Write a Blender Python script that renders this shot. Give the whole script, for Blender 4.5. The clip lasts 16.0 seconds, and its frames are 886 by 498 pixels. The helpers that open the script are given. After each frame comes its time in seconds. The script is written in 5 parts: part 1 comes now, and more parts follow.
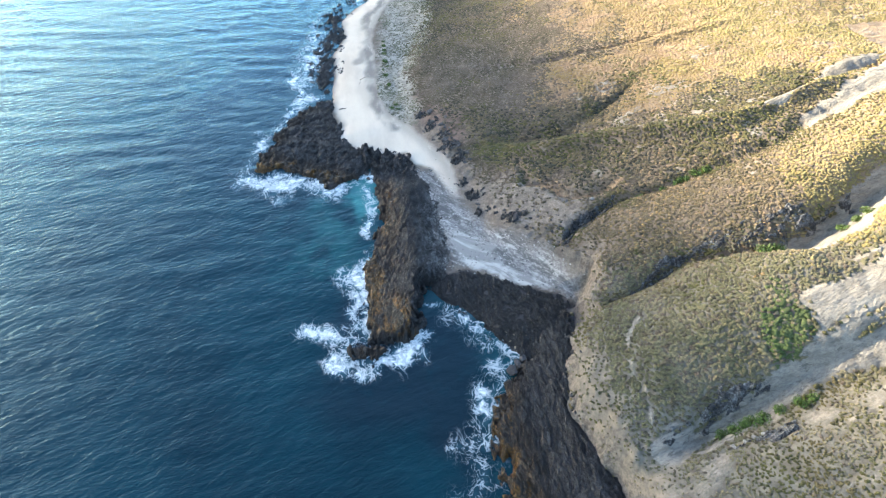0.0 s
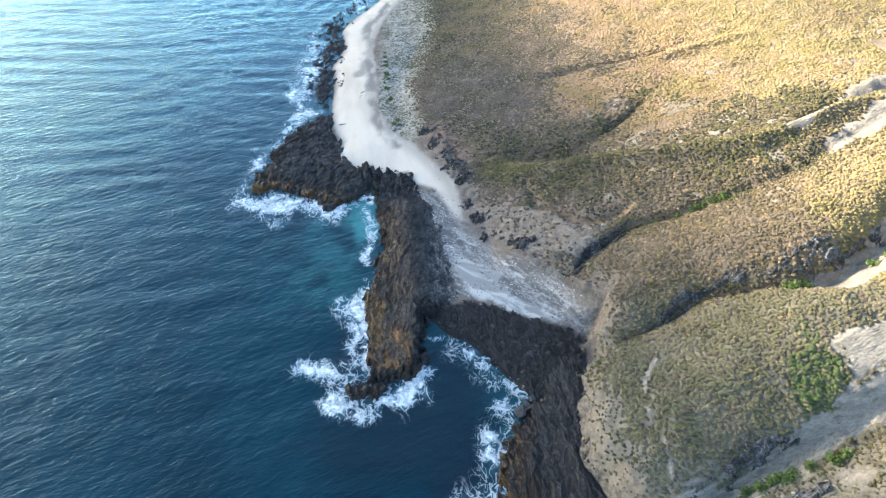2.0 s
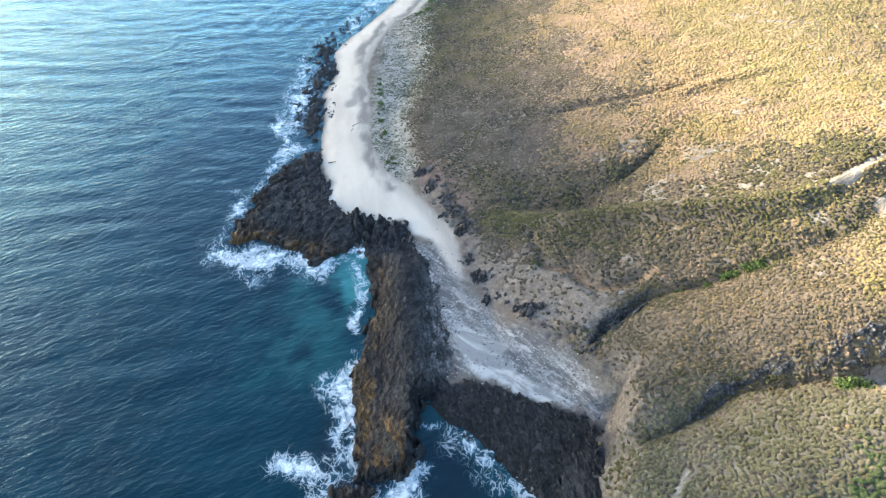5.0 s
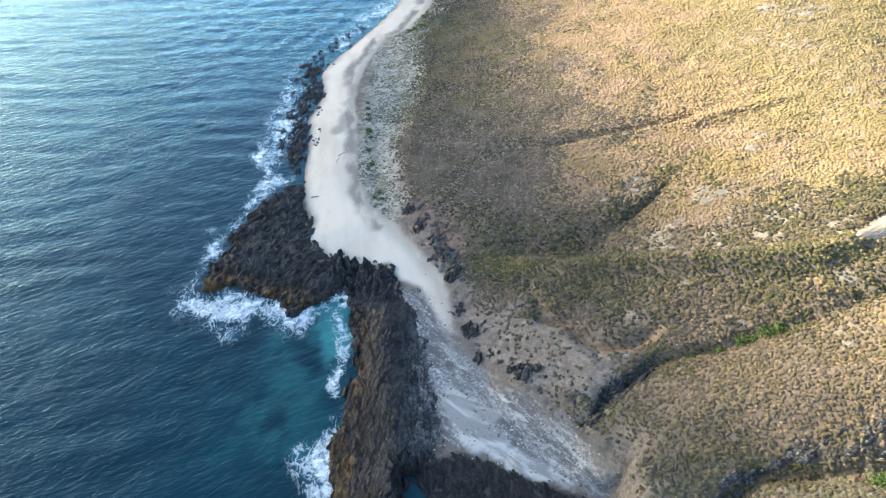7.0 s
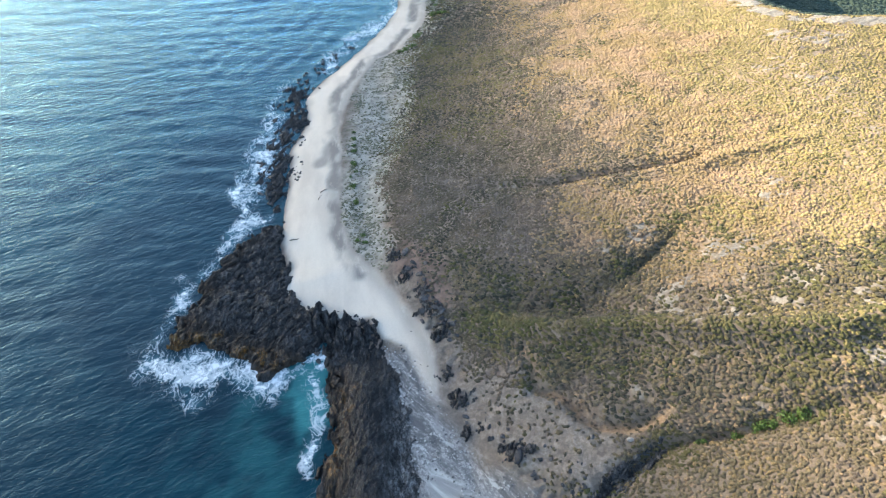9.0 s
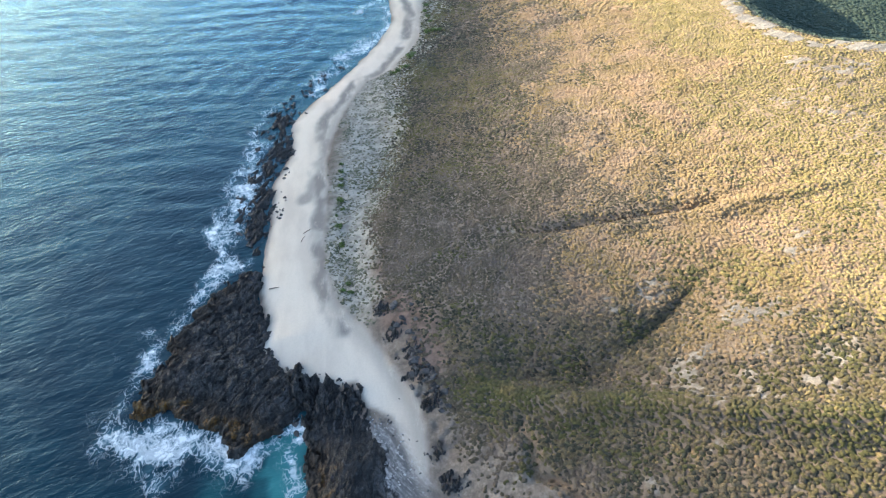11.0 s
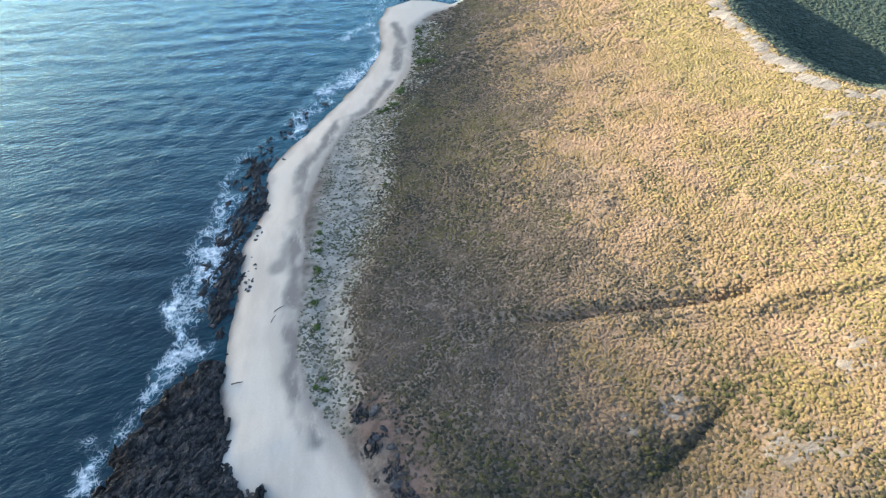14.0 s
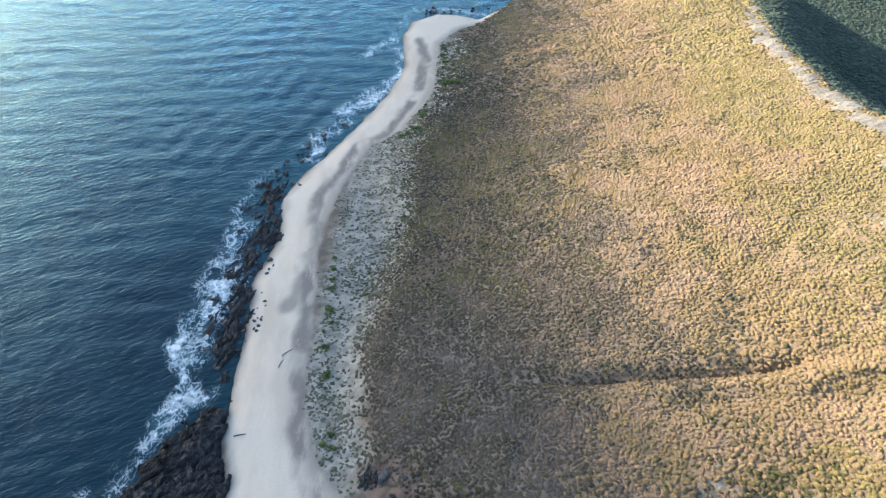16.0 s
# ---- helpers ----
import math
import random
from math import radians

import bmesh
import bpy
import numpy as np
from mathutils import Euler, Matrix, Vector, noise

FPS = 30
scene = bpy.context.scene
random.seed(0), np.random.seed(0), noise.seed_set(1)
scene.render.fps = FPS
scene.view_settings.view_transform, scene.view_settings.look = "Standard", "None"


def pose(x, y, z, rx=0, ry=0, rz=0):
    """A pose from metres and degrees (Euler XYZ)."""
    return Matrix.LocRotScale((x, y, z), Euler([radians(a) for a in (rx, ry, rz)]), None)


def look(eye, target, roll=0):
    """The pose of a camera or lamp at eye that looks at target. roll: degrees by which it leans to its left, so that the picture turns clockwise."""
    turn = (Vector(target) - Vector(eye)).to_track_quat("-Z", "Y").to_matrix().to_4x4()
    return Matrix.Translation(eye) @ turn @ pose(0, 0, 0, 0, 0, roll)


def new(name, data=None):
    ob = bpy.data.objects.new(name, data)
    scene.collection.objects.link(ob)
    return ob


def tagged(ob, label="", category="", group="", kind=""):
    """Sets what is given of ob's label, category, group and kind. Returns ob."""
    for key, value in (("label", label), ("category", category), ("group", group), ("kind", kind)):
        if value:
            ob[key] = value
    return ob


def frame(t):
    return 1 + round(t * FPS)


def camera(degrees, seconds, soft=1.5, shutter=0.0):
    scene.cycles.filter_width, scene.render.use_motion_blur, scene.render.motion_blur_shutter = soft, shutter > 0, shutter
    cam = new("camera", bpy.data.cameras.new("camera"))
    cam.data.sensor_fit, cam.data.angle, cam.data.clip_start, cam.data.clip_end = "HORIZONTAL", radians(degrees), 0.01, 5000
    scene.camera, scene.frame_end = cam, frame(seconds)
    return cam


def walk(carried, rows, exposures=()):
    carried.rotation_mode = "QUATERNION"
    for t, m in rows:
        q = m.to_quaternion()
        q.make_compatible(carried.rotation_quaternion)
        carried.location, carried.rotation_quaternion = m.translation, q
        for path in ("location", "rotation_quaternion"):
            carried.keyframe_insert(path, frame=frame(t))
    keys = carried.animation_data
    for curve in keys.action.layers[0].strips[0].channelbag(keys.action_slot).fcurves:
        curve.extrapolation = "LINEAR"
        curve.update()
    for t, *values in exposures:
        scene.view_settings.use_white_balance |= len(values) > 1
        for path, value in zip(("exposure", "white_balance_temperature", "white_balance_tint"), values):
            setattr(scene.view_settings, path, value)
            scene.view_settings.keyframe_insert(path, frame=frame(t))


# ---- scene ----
cam = camera(73.7, 16.0, soft=1.3)
METRES, EYE, TILT, LEAN, TURN = 120.0, 104.3, -44.2, 0.0, 0.0
ROWS = [
    (0.0, 0.0, 0.0, 0.0, 0.0, 0.0, -0.0),
    (0.5, -0.0013, 0.0112, 0.0103, 0.07, -0.01, -0.05),
    (1.0, -0.0025, 0.025, 0.0234, 0.12, -0.01, -0.07),
    (1.5, -0.003, 0.0412, 0.0385, 0.17, 0.01, -0.09),
    (2.0, -0.0035, 0.0589, 0.0563, 0.2, -0.03, -0.1),
    (2.5, -0.0032, 0.0787, 0.0738, 0.23, -0.04, -0.12),
    (3.0, -0.0025, 0.0992, 0.0934, 0.27, -0.07, -0.15),
    (3.5, -0.0024, 0.1211, 0.1133, 0.28, -0.07, -0.13),
    (4.0, -0.002, 0.1431, 0.1347, 0.28, -0.09, -0.15),
    (6.5, 0.0172, 0.2576, 0.2499, 0.37, -0.26, -0.01),
    (7.0, 0.0252, 0.2816, 0.2729, 0.43, -0.24, 0.02),
    (7.5, 0.0316, 0.3054, 0.297, 0.44, -0.24, 0.01),
    (8.0, 0.0381, 0.3297, 0.3207, 0.45, -0.21, 0.01),
    (8.5, 0.0437, 0.3539, 0.3454, 0.43, -0.18, 0.01),
    (9.0, 0.0482, 0.3781, 0.3704, 0.41, -0.18, 0.02),
    (11.5, 0.063, 0.5043, 0.4921, 0.31, -0.25, 0.04),
    (12.0, 0.0657, 0.53, 0.517, 0.28, -0.26, 0.03),
    (12.5, 0.0679, 0.5555, 0.5418, 0.25, -0.25, 0.01),
    (13.0, 0.0705, 0.5812, 0.5673, 0.25, -0.28, 0.03),
    (13.5, 0.0728, 0.6069, 0.5931, 0.22, -0.31, 0.05),
    (14.0, 0.0754, 0.633, 0.6179, 0.2, -0.3, 0.01),
    (14.5, 0.0771, 0.659, 0.6426, 0.17, -0.27, -0.03),
    (15.0, 0.0793, 0.6812, 0.6667, 0.13, -0.21, -0.04),
    (15.5, 0.0806, 0.6981, 0.6829, 0.12, -0.17, -0.09),
    (15.7, 0.0808, 0.7, 0.6858, 0.2, -0.18, -0.17),
    (15.8, 0.0798, 0.7006, 0.6885, 0.5, -0.2, -0.45),
    (15.9, 0.0765, 0.7014, 0.692, 1.1, -0.24, -0.95),
    (16.0, 0.0704, 0.7021, 0.6967, 2.0, -0.29, -1.73),
]
walk(cam, [(t, pose(0, 0, EYE, TILT, LEAN, TURN) @ pose(METRES * x, METRES * y, METRES * z, 90 + pitch, roll, yaw)) for t, x, y, z, yaw, pitch, roll in ROWS],
     exposures=[(0.0, 2.2, 6750, 7), (8.0, 1.93, 6720, 7), (16.0, 1.6, 6550, 8)])

# ---- light: low sun over the sea, clear sky ----
SUN_ELEV, SUN_AZ = 17.0, 298.0  # degrees, azimuth clockwise from +y
world = bpy.data.worlds.new("sky")
scene.world = world
world.use_nodes = True
sky = world.node_tree.nodes.new("ShaderNodeTexSky")
sky.sky_type, sky.sun_disc = "NISHITA", False
sky.sun_elevation, sky.sun_rotation = radians(SUN_ELEV), radians(SUN_AZ)
sky.air_density, sky.dust_density, sky.ozone_density = 1.0, 1.1, 2.0
backdrop_node = world.node_tree.nodes["Background"]
world.node_tree.links.new(sky.outputs[0], backdrop_node.inputs[0])
backdrop_node.inputs[1].default_value = 0.15
sun = new("sun", bpy.data.lights.new("sun", "SUN"))
sun.data.energy, sun.data.angle, sun.data.color = 4.7, radians(1.0), (1.0, 0.88, 0.70)
az, el = radians(SUN_AZ), radians(SUN_ELEV)
to_sun = Vector((math.sin(az) * math.cos(el), math.cos(az) * math.cos(el), math.sin(el)))
sun.matrix_world = look(to_sun * 900, (0, 0, 0))


# ---- numeric helpers ----
def hash2(ix, iy, seed):
    n = (ix * 374761393 + iy * 668265263 + seed * 1442695041) & 0x7FFFFFFF
    n = ((n ^ (n >> 13)) * 1274126177) & 0x7FFFFFFF
    return ((n ^ (n >> 16)) & 0xFFFF) / 65535.0


def vnoise(x, y, seed=0):
    """Smooth value noise, 0 to 1."""
    x, y = np.asarray(x, float), np.asarray(y, float)
    ix, iy = np.floor(x).astype(np.int64), np.floor(y).astype(np.int64)
    fx, fy = x - ix, y - iy
    fx, fy = fx * fx * (3 - 2 * fx), fy * fy * (3 - 2 * fy)
    a, b = hash2(ix, iy, seed), hash2(ix + 1, iy, seed)
    c, d = hash2(ix, iy + 1, seed), hash2(ix + 1, iy + 1, seed)
    return (a * (1 - fx) + b * fx) * (1 - fy) + (c * (1 - fx) + d * fx) * fy


def fbm(x, y, octaves=4, seed=0, ridged=False):
    total, amp, norm = 0.0, 1.0, 0.0
    x, y = np.asarray(x, float), np.asarray(y, float)
    for k in range(octaves):
        n = vnoise(x, y, seed + 17 * k)
        total, norm = total + amp * ((1 - np.abs(2 * n - 1)) if ridged else n), norm + amp
        x, y, amp = 1.93 * x * 0.921 - 1.93 * y * 0.39 + 5.2, 1.93 * y * 0.921 + 1.93 * x * 0.39 + 1.7, amp * 0.5
    return total / norm


def smooth(a, b, v):
    """Smooth step from a to b."""
    u = np.clip((np.asarray(v, float) - a) / (b - a), 0, 1)
    return u * u * (3 - 2 * u)


def blocks(x, y, seed=0):
    """Cracked, tilted blocks: a height of 0 to 1 for each cell, and the closeness of the nearest crack."""
    ix, iy = np.floor(x).astype(np.int64), np.floor(y).astype(np.int64)
    first, second, height = np.full(x.shape, 9.0), np.full(x.shape, 9.0), np.zeros(x.shape)
    for ox in (-1, 0, 1):
        for oy in (-1, 0, 1):
            cx, cy = ix + ox, iy + oy
            dx, dy = x - cx - hash2(cx, cy, seed), y - cy - hash2(cx, cy, seed + 1)
            d = np.hypot(dx, dy)
            tilt = hash2(cx, cy, seed + 2) + 0.7 * dx * (hash2(cx, cy, seed + 3) - 0.5) + 0.9 * dy * (hash2(cx, cy, seed + 4) - 0.3)
            near = d < first
            second = np.where(near, first, np.minimum(second, d))
            height, first = np.where(near, tilt, height), np.where(near, d, first)
    return height, smooth(0.14, 0.0, second - first)


def line_distance(x, y, line):
    """Distance to a polyline, and how far along it (0 to 1) the nearest point lies."""
    best, along = np.full(np.shape(x), 1e9), np.zeros(np.shape(x))
    steps = len(line) - 1
    for k in range(steps):
        (ax, ay), (bx, by) = line[k], line[k + 1]
        dx, dy = bx - ax, by - ay
        u = np.clip(((x - ax) * dx + (y - ay) * dy) / (dx * dx + dy * dy), 0, 1)
        d = np.hypot(x - ax - u * dx, y - ay - u * dy)
        near = d < best
        best, along = np.where(near, d, best), np.where(near, (k + u) / steps, along)
    return best, along


def inside(x, y, ring):
    hit = np.zeros(np.shape(x), bool)
    for (ax, ay), (bx, by) in zip(ring, ring[1:] + ring[:1]):
        if ay != by:
            hit ^= ((ay > y) != (by > y)) & (x < (bx - ax) * (y - ay) / (by - ay) + ax)
    return hit


def ring_depth(x, y, ring):
    """Signed distance to a ring: positive inside."""
    d, _ = line_distance(x, y, ring + ring[:1])
    return np.where(inside(x, y, ring), d, -d)


def zone(x, y, ring, soft=2.0, rag=2.0, seed=3):
    """A ground zone with a ragged, soft edge: 0 to 1."""
    return smooth(-soft, soft, ring_depth(x, y, ring) + rag * 2 * (fbm(x / 5, y / 5, 3, seed) - 0.5))


# ---- the plan ----
COAST = [(60, -1500), (45, -200), (36, 0), (31, 42), (27, 50), (23, 58), (21, 62), (20, 70), (17.5, 74.5), (12.5, 80), (9.5, 84.5), (5, 88.5), (0, 91), (-2.5, 96),
         (-3, 106), (-6, 118), (-9, 130), (-14, 138), (-22, 146), (-29, 151), (-34, 155.5), (-33, 163), (-36.5, 172), (-38, 186), (-39, 198),
         (-41.5, 212), (-39, 227), (-42, 244), (-36, 260), (-26.5, 281), (-19, 302), (-15, 322), (-18, 345), (-16, 360), (-6, 369), (3, 368),
         (12, 364), (24, 376), (50, 392), (90, 405), (150, 420), (260, 450), (600, 520), (1500, 700)]
LAND = COAST + [(1500, -1500)]
SAND_EDGE = [(28, 93), (26.5, 98.5), (20, 104), (12, 105), (7, 110), (5, 119), (4, 131), (2, 141), (-2, 148), (-10, 159), (-17, 167), (-22, 178), (-24, 192),
             (-25, 206), (-28, 222), (-27, 240), (-24, 256), (-20, 268), (-12, 275), (-6, 290), (-3, 304), (-3, 323), (-3, 337), (4, 349), (14, 358), (24, 374)]
SCRUB_EDGE = [(34, 95), (28, 101), (16, 110), (10, 119), (7, 129), (5, 138), (0, 147), (-5, 154), (-9.5, 162), (-10, 178), (-11, 192), (-8, 205),
              (-4, 216), (-5, 230), (-12, 243), (-17, 256), (-15, 266), (-8, 276), (-1, 290), (3, 304), (4, 322), (5, 337), (12, 350), (24, 370)]
PATH_LINE = [(38.1, 73.4), (36.2, 70.6), (35.2, 68.6), (34.6, 65.1), (35.3, 61.2), (36.3, 58.2), (36.5, 55.1), (36.2, 52.5)]
GULLIES = [  # line, depth, half-width
    ([(20, 96), (29, 102), (36, 107), (43, 110.5), (53, 110.5), (67, 112), (77, 114), (85, 118), (92, 121), (104, 125), (125, 130)], 1.5, 2.4),
    ([(70, 125), (87, 131), (98, 134), (115, 138)], 2.0, 2.2),
    ([(24, 77), (38, 81), (44, 83), (51, 87), (60, 86.5), (67, 85), (74, 86), (83, 91), (92, 97), (115, 107)], 2.9, 3.8),
    ([(28, 42), (42, 48), (49, 51), (58, 53), (66, 55), (80, 59), (115, 68)], 4.8, 6.2),
    ([(58, 158.5), (53, 154.5), (48, 150.5), (44, 147), (36, 142), (25, 142), (10, 146)], 2.5, 6.2),
    ([(13, 182), (27, 178.5), (41, 178), (53, 177), (60, 177.5), (70, 179)], 1.8, 1.35),
    ([(21.5, 134), (22.6, 130.7), (22.9, 125), (27.5, 123), (30.7, 117.5), (32.7, 115.7), (36, 114.8), (40, 115), (44, 116.5)], 2.5, 1.4),
    (PATH_LINE, 0.5, 0.7),
    ([(24, 76.5), (31, 79.5), (38, 81), (44, 83.4), (51, 87), (56, 86), (62, 86.5), (68, 85)], 1.5, 1.25),
    ([(27, 100.5), (30, 103), (33, 106), (36, 107), (40, 110), (45, 110.8), (53, 110.3), (60, 111.5)], 1.3, 1.1),
    ([(57, 158.5), (53, 155), (50, 152.6), (46.6, 149.8), (42, 146.5)], 0.9, 1.1),
    ([(64, 83.5), (74, 86.5), (83, 91), (92, 97), (120, 109)], 4.6, 4.2),
    ([(76, 62), (68.3, 59.6), (59.4, 56.9), (54.4, 53.8), (49.8, 52.3), (45, 50.3), (38, 48)], 2.2, 1.6),
]
RIDGES = [
    ([(12, 144), (29, 136), (40, 133), (58, 127), (70, 124), (84, 127), (100, 131)], 3.1, 2.7),
    ([(34, 96), (50, 99), (66, 99), (84, 104), (105, 113)], 1.5, 6.0),
    ([(32, 63), (46, 68), (58, 72), (72, 80)], 2.2, 8.0),
    ([(36, 175), (54, 175.4), (64, 174.5), (75, 176.4), (96, 177)], 0.8, 1.8),
]
CREST = [(106, 330), (101, 296), (100, 262), (102, 246), (107, 233), (121, 226), (140, 222)]
VALLEY = [(128, 400), (115, 346)] + CREST[1:] + [(420, 222), (420, 520), (160, 520)]


def slope_profile(y):
    ys = [0, 45, 60, 80, 105, 122, 140, 160, 180, 200, 225, 250, 296, 340, 380, 430, 600]
    a = np.interp(y, ys, [-3, -1, -0.5, -1, -1.5, -1, 2, 6, 7.5, 8, 8, 7, 5, 2.5, -1, -8, -40])
    b = np.interp(y, ys, [0.34, 0.36, 0.37, 0.40, 0.38, 0.39, 0.33, 0.27, 0.25, 0.245, 0.25, 0.23, 0.19, 0.17, 0.13, 0.1, 0.05])
    return a, b


def hill_height(x, y):
    a, b = slope_profile(y)
    xs = np.where(x > 100, 100 + 40 * (1 - np.exp(-(x - 100) / 80)), x)
    z = a + b * xs
    for line, depth, width in GULLIES:
        d, s = line_distance(x, y, line)
        z = z - depth * (0.35 + 0.65 * smooth(0, 0.25, s)) * np.exp(-((d / width) ** 1.5)) * smooth(0, 0.18, 1.0 - s + 0.01)
    for line, depth, width in RIDGES:
        d, s = line_distance(x, y, line)
        z = z + depth * np.exp(-((d / width) ** 2)) * smooth(0, 0.15, s) * smooth(0, 0.15, 1 - s)
    for line, depth, width in GULLIES[:4]:
        d, s = line_distance(x, y, line)
        z = z + 1.1 * (fbm(s * 40 + 0.05 * d, d / 9, 3, 19, True) - 0.6) * np.exp(-((d / (2.2 * width)) ** 2)) * smooth(0.3, 0.5, s)
    z = z - 52 * smooth(-1, 70, ring_depth(x, y, VALLEY))
    z = z + 1.6 * (fbm(x / 31, y / 31, 3, 5) - 0.5) + 0.7 * (fbm(x / 7, y / 7, 3, 9) - 0.5) + 0.55 * (fbm(x / 5, y / 3, 3, 13, True) - 0.6)
    return z


def ground_height(x, y):
    x, y = np.asarray(x, float), np.asarray(y, float)
    inland = ring_depth(x, y, LAND) + 1.6 * (fbm(x / 4, y / 4, 3, 23) - 0.5)
    low = np.where(inland < 0, -7 * (1 - np.exp(inland / 14)) + 0.25, 0.25 + 2.6 * (1 - np.exp(-np.maximum(inland, 0) / 9)))
    low = low + 0.25 * (fbm(x / 9, y / 9, 3, 21) - 0.5)
    hill = hill_height(x, y)
    # cliff foot in the south, soft bank further along the beach
    edge = np.interp(y, [0, 42, 50, 58, 64, 72, 80, 90], [38, 31.5, 28, 24.5, 23.5, 25.5, 27.5, 31])
    cliff = smooth(-0.5, 5.0, x - edge + 3.6 * (fbm(x / 5, y / 5, 4, 33) - 0.5))
    d, _ = line_distance(x, y, SCRUB_EDGE)
    east = (x > np.interp(y, [93, 110, 147, 162, 192, 205, 216, 230, 256, 276, 304, 337, 370], [34, 16, 0, -9.5, -11, -8, -4, -5, -17, -8, 3, 5, 24]))
    bank = smooth(-9, 4, np.where(east, d, -d))
    up = np.where(y < 92, cliff, np.where(y < 100, np.maximum(bank, cliff * (100 - y) / 8), bank))
    z = low + np.maximum(hill - low, 0) * up
    face = np.exp(-(((x - edge - 1.5) / 3.5) ** 2)) * smooth(96, 88, y)
    rub_h, rub_c = blocks(x / 1.5, y / 2.2, 75)
    z = z + face * (1.5 * (rub_h - 0.5) - 0.6 * rub_c + 0.9 * (fbm(x / 1.6, y / 1.6, 3, 76) - 0.5))
    bank_d, _ = line_distance(x, y, SCRUB_EDGE[1:9])
    crag_h, crag_c = blocks(x / 2.3, y / 1.9, 71)
    z = z + np.where(east, 1.0, 0.1) * smooth(6, 1, bank_d) * (0.9 * (crag_h - 0.5) - 0.5 * crag_c) * smooth(0.35, 0.6, fbm(x / 6, y / 6, 2, 72))
    return np.where(inland < -1, np.minimum(z, low), z)


def axis(stops):
    """Grid coordinates from rows of (start, end, step)."""
    out = []
    for a, b, n in stops:
        out += list(np.linspace(a, b, n, endpoint=False))
    return np.array(out + [stops[-1][1]])


def grid_mesh(name, xs, ys, z):
    nx, ny = len(xs), len(ys)
    X, Y = np.meshgrid(xs, ys)
    co = np.stack([X.ravel(), Y.ravel(), z.ravel()], 1)
    i = (np.arange(ny - 1)[:, None] * nx + np.arange(nx - 1)[None, :]).ravel()
    faces = np.stack([i, i + 1, i + nx + 1, i + nx], 1)
    return raw_mesh(name, co, faces)


def raw_mesh(name, co, faces, flat=False):
    me = bpy.data.meshes.new(name)
    k = faces.shape[1]
    me.vertices.add(len(co))
    me.vertices.foreach_set("co", np.asarray(co, np.float32).ravel())
    me.loops.add(faces.size)
    me.loops.foreach_set("vertex_index", faces.astype(np.int32).ravel())
    me.polygons.add(len(faces))
    me.polygons.foreach_set("loop_start", np.arange(0, faces.size, k, dtype=np.int32))
    me.update(calc_edges=True)
    me.polygons.foreach_set("use_smooth", np.full(len(faces), not flat))
    me.validate()
    return me


def point_values(me, name, values):
    me.attributes.new(name, "FLOAT", "POINT").data.foreach_set("value", np.asarray(values, np.float32).ravel())


